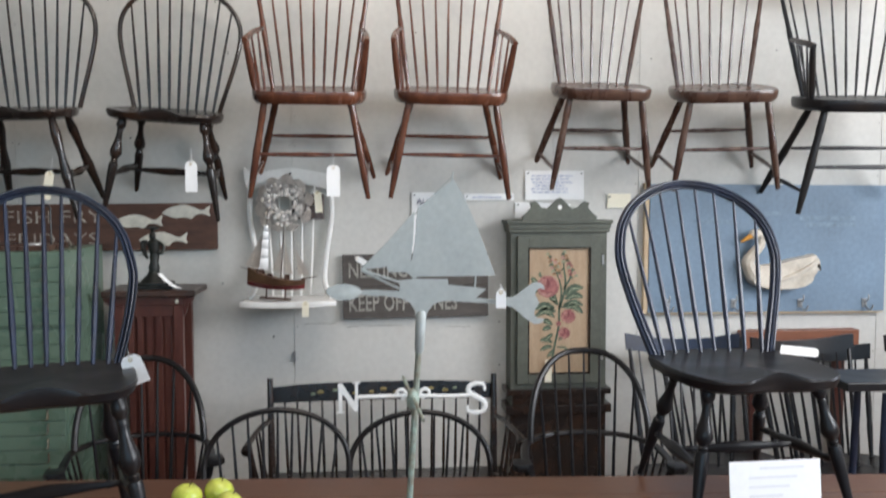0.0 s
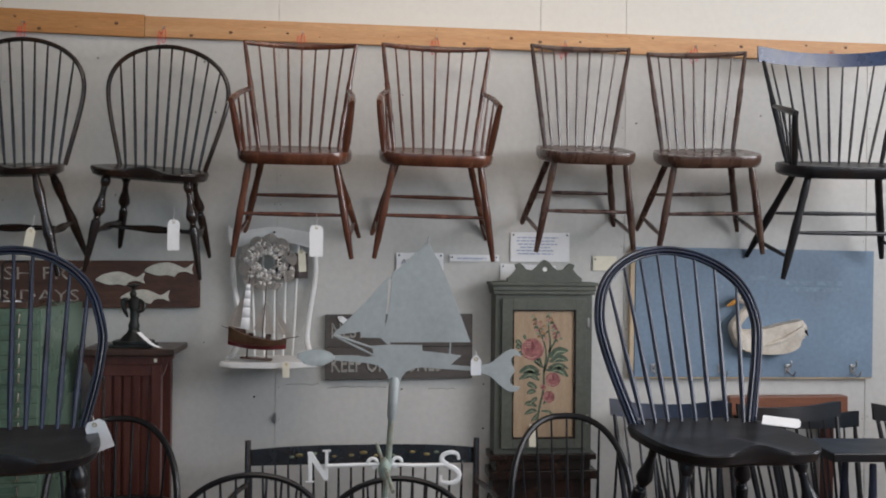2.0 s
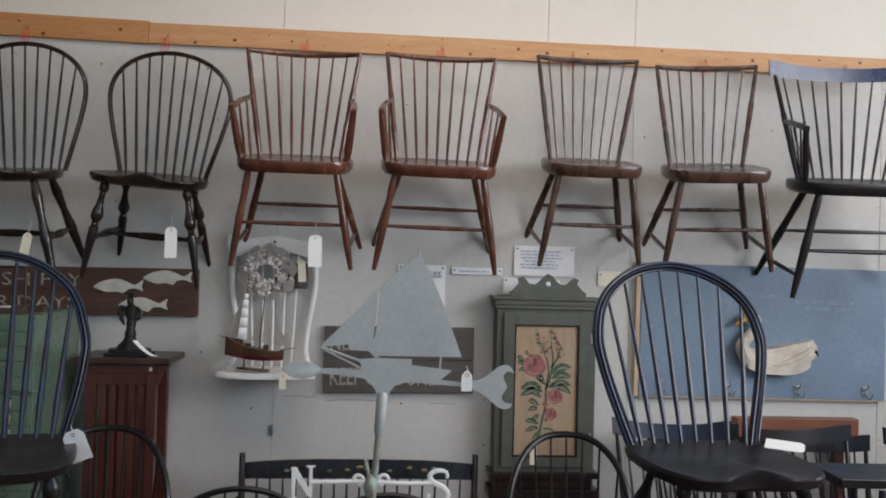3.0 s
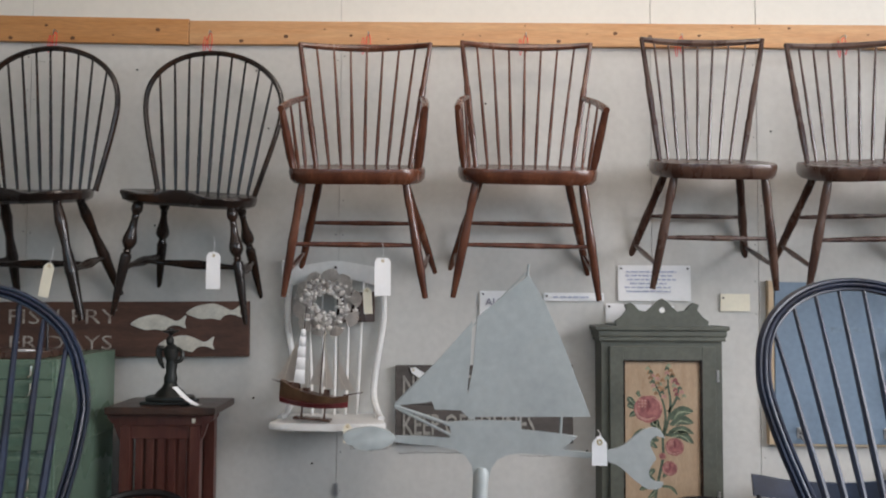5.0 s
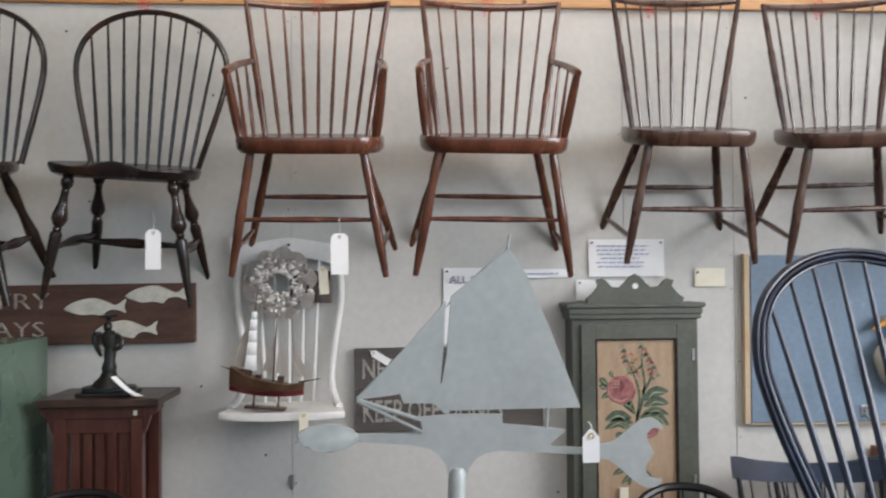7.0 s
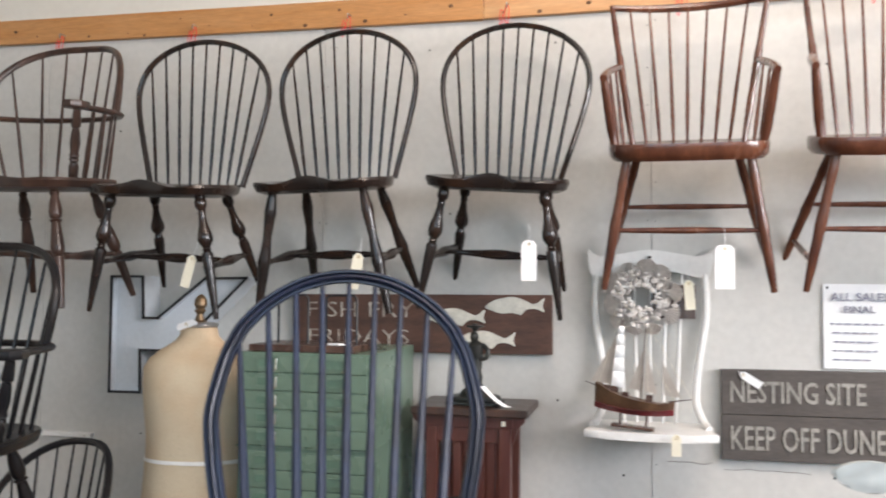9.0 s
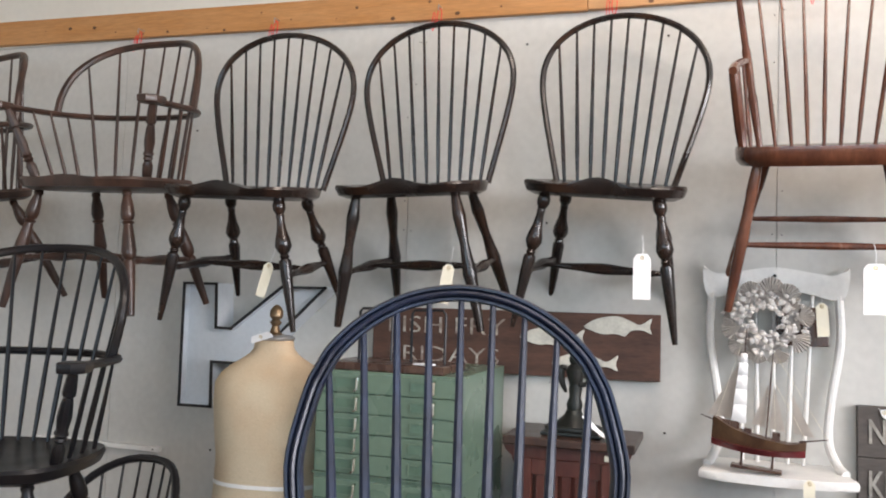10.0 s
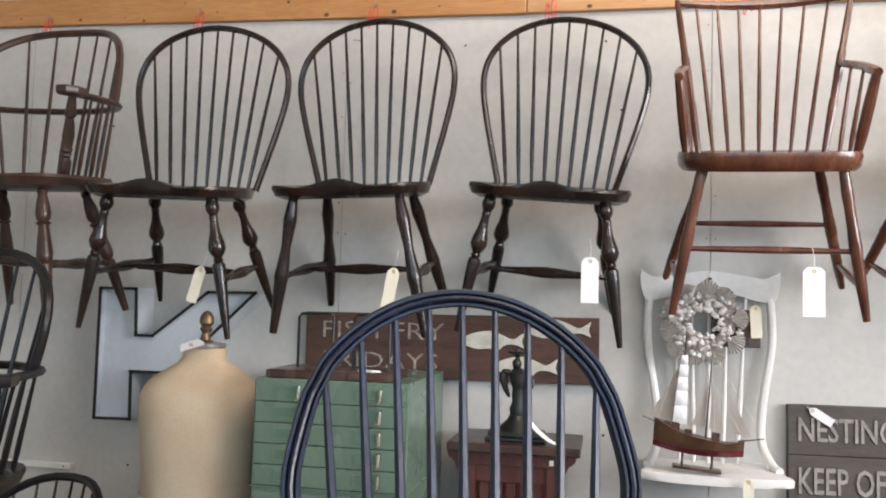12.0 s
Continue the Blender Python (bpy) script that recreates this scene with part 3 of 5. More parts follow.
# ---- chairs standing on the floor behind the table ----
GF = "black windsor chairs on the floor behind the table"
bow_chair(pose(0.10, 2.93, 0, 0, 0, 2), "black bow-back wooden chair with slim spindles pushed behind the table", M_JET, GF, 1.0, 1.0, 0.94)
bow_chair(pose(0.555, 2.93, 0, 0, 0, -2), "black bow-back wooden chair behind the table below the weathervane", M_JET, GF, 1.0, 1.0, 0.92)
sack_chair(pose(-0.42, 3.45, 0, 0, 0, 12), "black sack-back wooden armchair with a tag before the mahogany stand", M_JET, GF, 0.95, 1.0, 1.0)
sack_chair(pose(1.17, 3.22, 0, 0, 0, -8), "black sack-back wooden armchair in front of the painted cabinet", M_JET, GF, 0.94, 1.0, 1.04, bow_w=0.225)
rod_chair(pose(1.66, 3.5, 0, 0, 0, -8), "black comb-back wooden chair with a blue-black crest behind the table", M_JET, GF, 1.05, 1.0, 1.14, crest_w=0.22, comb=True, crest_mat=M_NAVY)
rod_chair(pose(2.22, 3.45, 0, 0, 0, 5), "black comb-back wooden chair in front of the reddish box", M_JET, GF, 1.05, 1.0, 1.13, crest_w=0.22, comb=True)
rod_chair(pose(2.75, 3.4, 0, 0, 0, -5), "black comb-back wooden armchair at the end of the row of chairs", M_JET, GF, 1.05, 1.0, 1.13, crest_w=0.22, comb=True, arms=True)
rod_chair(pose(1.92, 3.78, 0, 0, 0, 6), "black wooden chair standing close behind another by the wall", M_JET, GF, 1.0, 0.95, 1.06, crest_w=0.21, comb=True)
rod_chair(pose(2.42, 3.72, 0, 0, 0, -4), "black wooden chair standing between others before the console table", M_JET, GF, 1.0, 0.95, 1.03, crest_w=0.21, comb=True)
sack_chair(pose(-1.75, 3.42, 0, 0, 0, -10), "dark sack-back wooden armchair with low bow beside the dress form", M_JET, GF, 1.04, 0.95, 1.12, spindles=9)
# ---- things on the wall ----


def text_mesh(body, size, depth, w=None, bold=0.0):
    cu = bpy.data.curves.new("text", "FONT")
    cu.body, cu.size, cu.extrude, cu.offset = body, size, depth, bold
    cu.resolution_u = 2
    tmp = new("text", cu)
    me = bpy.data.meshes.new_from_object(tmp.evaluated_get(bpy.context.evaluated_depsgraph_get()))
    bpy.data.objects.remove(tmp)
    bm = B()
    bm.from_mesh(me)
    bpy.data.meshes.remove(me)
    xs = [v.co.x for v in bm.verts]
    k = (w / (max(xs) - min(xs))) if w else 1
    for v in bm.verts:
        v.co = Vector(((v.co.x - min(xs)) * k, v.co.z, v.co.y))
        v.co.y = -v.co.y
    return bm


def lettering(name, body, parent, x, y, z, h, w, material, bold=0.0):
    bm = text_mesh(body, h * 1.4, 0.0012, w, bold)
    bmesh.ops.translate(bm, verts=bm.verts, vec=(x, y, z))
    if h < 0.04:
        return part(name, bm, material, parent, smooth=False)
    spans = []
    left = set(bm.verts)
    while left:
        isle, todo = [], [left.pop()]
        while todo:
            v = todo.pop()
            isle.append(v)
            for e in v.link_edges:
                o = e.other_vert(v)
                if o in left:
                    left.remove(o)
                    todo.append(o)
        spans.append((min(v.co.x for v in isle), max(v.co.x for v in isle), isle))
    for a, b, isle in sorted(spans, key=lambda q: q[0]):
        keep = {f for v in isle for f in v.link_faces}
        one, twin = B(), {}
        for v in isle:
            twin[v] = one.verts.new(v.co)
        for f in keep:
            one.faces.new([twin[v] for v in f.verts])
        part("letter", one, material, parent, smooth=False)
    bm.free()


def blob_outline(pts, n=5):
    return [(p.x, p.y) for p in catmull([(a, b, 0) for a, b in pts], n, True)]


M_CHALK = mat("worn_white_lettering", (0.6, 0.56, 0.48), 0.8, vary=0.35, scale=30, fine=120, color2=(0.3, 0.24, 0.2))
M_FISH = mat("chipped_white_paint", (0.72, 0.69, 0.6), 0.7, vary=0.2, scale=25, fine=120)
M_GREYLETTER = mat("grey_white_lettering", (0.4, 0.38, 0.34), 0.8, vary=0.3, scale=30, fine=120)
M_FACE = mat("pale_enamel_face", (0.66, 0.7, 0.74), 0.4, vary=0.08, scale=5)
M_INK = mat("grey_ink", (0.25, 0.25, 0.32), 0.8, vary=0.05)
M_BLUEINK = mat("blue_ink", (0.36, 0.4, 0.56), 0.8, vary=0.05)
M_SHELL = mat("pale_sea_shell", (0.84, 0.79, 0.74), 0.5, vary=0.2, scale=30, fine=150, bump=0.3)
M_SHELL2 = mat("grey_sea_shell", (0.72, 0.66, 0.62), 0.5, vary=0.3, scale=30, fine=150, bump=0.3)
M_HULLRED = mat("red_hull_paint", (0.2, 0.03, 0.035), 0.35, vary=0.2, scale=20)
M_BLACKIRON = mat("black_iron", (0.02, 0.02, 0.022), 0.45, metal=0.3, vary=0.2, scale=20)
M_BRONZE = mat("dark_bronze", (0.05, 0.048, 0.045), 0.4, metal=0.6, vary=0.3, scale=20, color2=(0.03, 0.035, 0.032))

fish = thing("fish_sign", pose(-1.197, 4.17, 1.338, 0, -0.4, 0), "dark brown wooden board lettered FISH FRY FRIDAYS with three white fish", "sign")
part("board", box(B(), 0, 0.942, -0.008, 0.02, 0, 0.203, 0.002), M_SIGNBR, fish, smooth=False)
lettering("lettering", "FISH FRY", fish, 0.06, -0.0105, 0.122, 0.056, 0.40, M_CHALK, -0.0008)
lettering("lettering", "FRIDAYS", fish, 0.065, -0.0105, 0.028, 0.053, 0.375, M_CHALK, -0.0008)
FISH = [(0, 0.0), (0.04, 0.024), (0.10, 0.034), (0.15, 0.016), (0.172, 0.008), (0.205, 0.03), (0.197, 0.0), (0.205, -0.018), (0.172, -0.005), (0.14, -0.01), (0.125, -0.028), (0.10, -0.02), (0.06, -0.024), (0.02, -0.012)]
for fx, fz in ((0.508, 0.122), (0.712, 0.162), (0.612, 0.045)):
    part("fish", upright(B(), [(fx + a, fz + b) for a, b in blob_outline(FISH, 3)], -0.014, -0.0085, 0.0015), M_FISH, fish)

nest = thing("beach_sign", pose(0.29, 4.17, 1.027, 0, -0.5, 0), "weathered grey wooden board lettered NESTING SITE KEEP OFF DUNES", "sign")
part("board", box(B(), 0, 0.655, -0.008, 0.02, 0.145, 0.287, 0.002), M_SIGNGR, nest, smooth=False)
part("board", box(B(), 0, 0.655, -0.007, 0.02, 0, 0.143, 0.002), M_SIGNGR, nest, smooth=False)
lettering("lettering", "NESTING SITE", nest, 0.028, -0.0105, 0.185, 0.068, 0.40, M_GREYLETTER, 0.0012)
lettering("lettering", "KEEP OFF DUNES", nest, 0.028, -0.0105, 0.035, 0.076, 0.485, M_GREYLETTER, 0.0012)


def tag_on_string(x, y, z, w, h, material, label, tilt=0, string=0.05, lean=0):
    t = thing("price_tag", pose(x, y, z, lean, tilt, 0), label, "price tag")
    part("card", upright(B(), [(-w / 2, -h), (w / 2, -h), (w / 2, -0.012), (w / 2 - 0.01, 0), (-w / 2 + 0.01, 0), (-w / 2, -0.012)], -0.0006, 0.0006), material, t, smooth=False)
    part("eyelet", tube(B(), [(0.004 * math.cos(a), -0.0012, -0.01 + 0.004 * math.sin(a)) for a in [k * math.pi / 4 for k in range(8)]], 0.0012, 5, closed=True), M_BRASS, t)
    part("string", tube(B(), [(0, -0.001, -0.008), (0.002, 0.004, string * 0.5), (-0.002, 0.01, string)], 0.0007, 5), M_PAPER, t)
    return t


tag_on_string(-0.28, 3.75, 1.71, 0.045, 0.118, M_PAPER, "blank white card tag hanging from a dark bow-back chair", 0)
tag_on_string(0.265, 3.75, 1.695, 0.052, 0.122, M_PAPER, "blank white card tag hanging from a cherry armchair", 0)
tag_on_string(-1.35, 3.72, 1.665, 0.032, 0.105, M_TAG, "manila card tag hanging from a baluster-legged chair", 16)
tag_on_string(-0.80, 3.74, 1.672, 0.034, 0.11, M_TAG, "manila card tag hanging from a bamboo-legged chair", 10)
tag_on_string(0.345, 4.155, 1.305, 0.025, 0.075, M_PAPER, "small white tag tied to the grey beach sign", -58, 0.01)
tag_on_string(0.185, 4.10, 1.60, 0.032, 0.095, M_TAG, "manila card tag hanging beside the shell wreath", -4, 0.02)
tag_on_string(0.14, 3.915, 1.14, 0.028, 0.065, M_TAG, "small manila tag on the edge of the white shelf", 0, 0.005)
tag_on_string(0.722, 2.497, 1.34, 0.026, 0.05, M_PAPER, "white card tag tied to the weathervane tail", 0, 0.01)
tag_on_string(-0.178, 2.440, 1.197, 0.048, 0.072, M_PAPER, "white card tag tied to a blue-black chair on the table", -22, 0.012)

for i, x in enumerate((-0.992, -0.413, 0.178, 0.767, 1.351, 1.962, 2.621, -1.61, -2.19)):
    hk = thing("string_loop", pose(x, 4.145, 2.545), "red string loop holding a chair on the rail", "string", "red strings along the hanging rail")
    loop = [(0.008 * math.sin(a), -0.004 + 0.006 * math.cos(a), -0.03 + 0.034 * math.cos(a)) for a in [k * math.pi / 6 for k in range(12)]]
    part("loop", tube(B(), loop, 0.0016, 6, closed=True), M_RED, hk)
    part("loop", tube(B(), [(-0.02 + p[0] * 0.6, p[1] + 0.001, p[2] - 0.012) for p in loop], 0.0014, 6, closed=True), M_RED, hk)
    part("hook", tube(B(), [(0, 0.02, 0.01), (0, -0.012, 0.01), (0, -0.016, -0.002), (0, -0.01, -0.008)], 0.002, 6), M_STEEL, hk)

# a latch on the seam and hairline cracks in the paint
lt = thing("wall_latch", pose(0.071, 4.19, 0.86), "small rusty hook latch screwed on the wall seam", "latch")
part("plate", box(B(), -0.007, 0.007, -0.004, 0, -0.025, 0.02, 0.001), M_STEEL, lt, smooth=False)
part("hook", tube(B(), catmull([(0, -0.004, 0.012), (0.004, -0.016, 0.006), (0.003, -0.016, -0.02), (-0.003, -0.008, -0.028)], 3), 0.0018, 6), M_STEEL, lt)
bm = B()
rnd = random.Random(3)
for x0, z0, ln in ((0.12, 1.005, 0.14), (0.30, 0.99, 0.26), (0.75, 0.98, 0.12), (-0.62, 1.41, 0.05), (-0.60, 1.32, 0.03), (-1.08, 2.45, 0.03), (-1.75, 0.99, 0.05)):
    pts = [(x0 + ln * k / 7, Y1 - 0.0062, z0 + rnd.uniform(-0.004, 0.004)) for k in range(8)]
    tube(bm, pts, 0.0009, 4)
part("cracks", bm, mat("dark_crack", (0.12, 0.1, 0.08), 0.9, vary=0.2), wall_n, "hairline cracks in the paint", kind="stuff")

# the papers pinned to the wall


def paper(x0, x1, z0, z1, label, bars=0, word="", tilt=0.0, y=4.188, blue=False, words=()):
    p = thing("pinned_paper", pose(x0, y, z0, 0, tilt, 0), label, "notice")
    w, h = x1 - x0, z1 - z0
    bm = B()
    rows = [[bm.verts.new((w * i / 6, -0.003 - 0.004 * math.sin(i * 1.3 + j) * (j < 2), h * j / 4)) for i in range(7)] for j in range(5)]
    for j in range(4):
        for i in range(6):
            bm.faces.new((rows[j][i], rows[j][i + 1], rows[j + 1][i + 1], rows[j + 1][i]))
    part("sheet", bm, M_PAPER, p)
    for k, (t, tz, th, tw) in enumerate(words):
        lettering("lettering", t, p, (w - tw) / 2, -0.0095, h * tz, th, tw, M_INK, 0.0002)
    rnd = random.Random(len(label))
    for k in range(bars):
        z = h * (0.80 - 0.55 * k / max(1, bars - 1)) if bars > 1 else h * 0.4
        if words:
            z = h * (0.52 - 0.42 * k / max(1, bars - 1))
        a = w * rnd.uniform(0.08, 0.16)
        x, end = a, w * rnd.uniform(0.62, 0.92)
        while x < end:
            n = rnd.uniform(0.010, 0.028)
            part("written_word", box(B(), x, min(x + n, end), -0.0098, -0.009, z, z + 0.0045), M_BLUEINK if blue else M_INK, p, "small unreadable word", smooth=False)
            x += n + 0.005
    for cx in (0.012, w - 0.012):
        part("pin", sphere(B(), (cx, -0.006, h - 0.012), 0.004, 0.003, 0.004, 8, 5), M_BLACKIRON, p)
    return p


paper(1.117, 1.389, 1.557, 1.69, "crumpled white handwritten notice pinned below a brown chair", 6, blue=True)
paper(1.069, 1.325, 1.475, 1.548, "white paper notice reading Do not behind the cabinet top", 0, words=(("Do not", 0.22, 0.03, 0.11),), tilt=2)
paper(0.838, 1.064, 1.555, 1.586, "narrow white paper strip with one printed line", 1, blue=True)
paper(0.600, 0.811, 1.325, 1.592, "white printed notice headed ALL SALES FINAL", 5, words=(("ALL SALES", 0.80, 0.026, 0.17), ("FINAL", 0.66, 0.022, 0.09)))
pc = thing("note_card", pose(1.50, 4.186, 1.52), "small blank cream card pinned near the cabinet", "card")
part("card", box(B(), 0, 0.11, -0.003, -0.001, 0, 0.065), M_TAG, pc, smooth=False)
part("pin", sphere(B(), (0.01, -0.004, 0.05), 0.004, 0.003, 0.004, 8, 5), M_BLACKIRON, pc)

# blue board with hooks and a swan
bb = thing("coat_rack_board", pose(1.69, 4.16, 1.035, 0, 0.4, 0), "faded blue painted board with coat hooks and a white swan", "coat rack")
part("board", box(B(), 0, 1.155, 0.0, 0.025, 0, 0.595, 0.002), M_BLUE, bb, smooth=False)
part("batten", box(B(), -0.022, -0.001, 0.004, 0.03, -0.005, 0.6, 0.002), M_LINEN, bb, "raw edge strip", smooth=False)
part("batten", box(B(), 0, 1.155, 0.004, 0.03, -0.008, -0.001, 0.001), M_LINEN, bb, "raw lower edge", smooth=False)
for x0, x1, z in ((0.2, 0.42, 0.41), (0.72, 1.0, 0.43), (0.75, 1.0, 0.40), (0.55, 0.63, 0.45)):
    part("faded_writing", box(B(), x0, x1, -0.0008, 0.0002, z, z + 0.02), mat("faded_ochre", (0.235, 0.32, 0.41), 0.7, vary=0.3, scale=40), bb, "faint faded lettering", smooth=False)
for x in (0.09, 0.41, 0.735, 1.055):
    part("plate", box(B(), x - 0.012, x + 0.012, -0.004, 0, 0.02, 0.06, 0.001), M_STEEL, bb, smooth=False)
    part("hook", tube(B(), catmull([(x, -0.004, 0.05), (x, -0.03, 0.055), (x, -0.036, 0.075), (x, -0.03, 0.08)], 4), 0.0035, 7), M_STEEL, bb)
    part("hook", tube(B(), catmull([(x, -0.004, 0.03), (x + 0.004, -0.03, 0.012), (x + 0.01, -0.045, 0.018), (x + 0.014, -0.05, 0.034)], 4), 0.0035, 7), M_STEEL, bb)
    part("screw", sphere(B(), (x, -0.0045, 0.04), 0.004, 0.002, 0.004, 8, 5), M_BLACKIRON, bb)
M_SWAN = mat("aged_cream_paint", (0.64, 0.58, 0.49), 0.55, vary=0.2, scale=14, fine=80, color2=(0.42, 0.35, 0.27), patch=0.38)
swan = thing("swan_carving", pose(2.145, 4.15, 1.155) @ Matrix.Diagonal((0.94, 1, 0.94, 1)), "white painted wooden swan mounted on the blue board", "carving")
BODY = [(0.0, 0.07), (0.01, 0.03), (0.07, -0.002), (0.18, -0.012), (0.28, 0.0), (0.335, 0.04), (0.35, 0.09), (0.362, 0.10), (0.345, 0.155), (0.30, 0.145), (0.24, 0.135), (0.16, 0.115), (0.08, 0.105), (0.03, 0.11)]
part("body", upright(B(), blob_outline(BODY, 4), -0.06, 0.01, 0.018), M_SWAN, swan)
for k in range(7):
    part("feather", tube(B(), catmull([(0.14 + 0.02 * k, -0.06, 0.03 + 0.008 * k), (0.22 + 0.014 * k, -0.068, 0.055 + 0.008 * k), (0.30 + 0.008 * k, -0.058, 0.08 + 0.009 * k)], 3), [0.003, 0.0075, 0.008, 0.008, 0.007, 0.006, 0.003], 6), M_SWAN, swan)
part("neck", tube(B(), catmull([(0.03, -0.03, 0.06), (0.0, -0.035, 0.12), (0.03, -0.04, 0.17), (0.06, -0.04, 0.205), (0.065, -0.04, 0.245), (0.035, -0.042, 0.268)], 4), [0.04, 0.038, 0.035, 0.033, 0.031, 0.029, 0.027, 0.026, 0.025, 0.024, 0.023, 0.022, 0.021, 0.021, 0.021, 0.021, 0.021, 0.022, 0.023, 0.023, 0.018], 10), M_SWAN, swan)
part("head", sphere(B(), (0.03, -0.042, 0.258), 0.032, 0.024, 0.025), M_SWAN, swan)
part("beak", turned(B(), (0.01, -0.044, 0.25), (-0.042, -0.046, 0.222), [(0, 0.014), (0.4, 0.011), (0.9, 0.007), (1, 0.003)], 8), mat("orange_beak_paint", (0.65, 0.3, 0.04), 0.5, vary=0.15, scale=30), swan, "orange beak")
part("eye", sphere(B(), (0.02, -0.064, 0.262), 0.0035, 0.002, 0.0035, 8, 5), M_BLACKIRON, swan)

# the big channel letter
KO = [(-1.897, 1.17), (-1.897, 1.60), (-1.766, 1.60), (-1.76, 1.447), (-1.70, 1.447), (-1.509, 1.595), (-1.345, 1.597), (-1.55, 1.40), (-1.36, 1.17), (-1.52, 1.17), (-1.66, 1.328), (-1.772, 1.328), (-1.768, 1.172)]
kl = thing("letter_k", pose(0, 0, 0), "big pale channel letter K with black edges on the wall", "sign letter")
part("face", upright(B(), KO, 4.115, 4.125), M_FACE, kl, smooth=False)
n = len(KO)
for nm, y0, y1, m_, hw in (("rim", 4.088, 4.192, M_FACE, 0.003), ("edge", 4.082, 4.0875, M_BLACKIRON, 0.0045)):
    bm = B()
    for i in range(n):
        a, b = Vector((KO[i][0], 0, KO[i][1])), Vector((KO[(i + 1) % n][0], 0, KO[(i + 1) % n][1]))
        d = (b - a).normalized()
        nrm = Vector((d.z, 0, -d.x)) * hw
        q = [(a - nrm - d * hw), (b - nrm + d * hw), (b + nrm + d * hw), (a + nrm - d * hw)]
        lo = [bm.verts.new((p.x, y0, p.z)) for p in q]
        hi = [bm.verts.new((p.x, y1 + 0.0003 * (i % 3), p.z)) for p in q]
        for k in range(4):
            bm.faces.new((lo[k], lo[(k + 1) % 4], hi[(k + 1) % 4], hi[k]))
        bm.faces.new(lo)
        bm.faces.new(list(reversed(hi)))
    part(nm, bm, m_, kl, "black front edge" if nm == "edge" else "", smooth=False)

ledge = thing("wall_strip", pose(-2.6, 4.185, 0.975), "narrow white wooden strip screwed to the wall", "wall strip")
part("strip", box(B(), 0, 0.565, -0.012, 0.01, 0, 0.018, 0.002), M_WHITE, ledge, smooth=False)
part("screw", sphere(B(), (0.54, -0.013, 0.009), 0.003, 0.002, 0.003, 8, 5), M_BLACKIRON, ledge)

# white chair-back shelf with its wreath and model ship
ws = thing("chair_shelf", pose(0.065, 4.12, 1.13), "white painted half chair fixed to the wall as a shelf", "wall shelf")
part("seat", slab(B(), blob_outline([(-0.185, -0.165), (-0.19, -0.11), (-0.165, 0.05), (-0.15, 0.066), (0, 0.066), (0.15, 0.066), (0.165, 0.05), (0.19, -0.11), (0.185, -0.165), (0, -0.185)], 3), -0.02, 0.004, 0.006), M_WHITE, ws)
CR = [(-0.198, 0.572), (-0.172, 0.548), (-0.10, 0.556), (0, 0.570), (0.10, 0.556), (0.172, 0.548), (0.198, 0.572), (0.2, 0.535), (0.19, 0.49), (0.17, 0.475), (0.08, 0.497), (0, 0.506), (-0.08, 0.499), (-0.17, 0.475), (-0.19, 0.49), (-0.2, 0.535)]
part("crest_rail", upright(B(), blob_outline(CR, 3), 0.035, 0.055, 0.004), M_WHITE, ws)
for s in (-1, 1):
    part("post", tube(B(), catmull([(s * 0.172, 0.045, 0.49), (s * 0.178, 0.045, 0.36), (s * 0.155, 0.04, 0.2), (s * 0.145, 0.02, 0.08), (s * 0.165, -0.03, 0.02), (s * 0.18, -0.07, 0.006)], 4), 0.0125, 9), M_WHITE, ws)
for k in range(5):
    x = -0.09 + 0.045 * k
    part("spindle", turned(B(), (x * 0.9, 0.04, 0.0), (x * 1.15, 0.045, 0.5), [(0, 0.005), (0.3, 0.0075), (0.6, 0.005), (1, 0.005)], 8), M_WHITE, ws)
part("knob", sphere(B(), (0, 0.028, 0.545), 0.005, 0.004, 0.005, 8, 5), M_BLACKIRON, ws)
back = thing("wooden_plaque", pose(0.14, 4.15, 1.475), "small plain brown wooden plaque behind the shell wreath", "plaque")
part("plaque", box(B(), -0.07, 0.07, 0, 0.012, 0, 0.11, 0.002), M_WALNUT, back, smooth=False)

wr = thing("shell_wreath", pose(0.04, 4.125, 1.545) @ Matrix.Diagonal((1.2, 1.1, 1.2, 1)), "round wreath of pale and grey sea shells on the white shelf", "wreath")
part("ring", tube(B(), [(0.062 * math.cos(a), 0.005, 0.062 * math.sin(a)) for a in [k * math.pi / 10 for k in range(20)]], 0.013, 8, closed=True), M_SHELL2, wr)
rnd = random.Random(5)
for k in range(260):
    a, r = rnd.uniform(0, 2 * math.pi), rnd.uniform(0.03, 0.098)
    s = rnd.uniform(0.003, 0.0072)
    c = (r * math.cos(a), -0.014 - rnd.uniform(0, 0.018) - (0.004 if r < 0.08 else -0.01), r * math.sin(a))
    b = sphere(B(), c, s * rnd.uniform(0.8, 1.5), s * 0.8, s * rnd.uniform(0.8, 1.3), 8, 6)
    part("shell", b, M_SHELL if rnd.random() < 0.7 else M_SHELL2, wr)
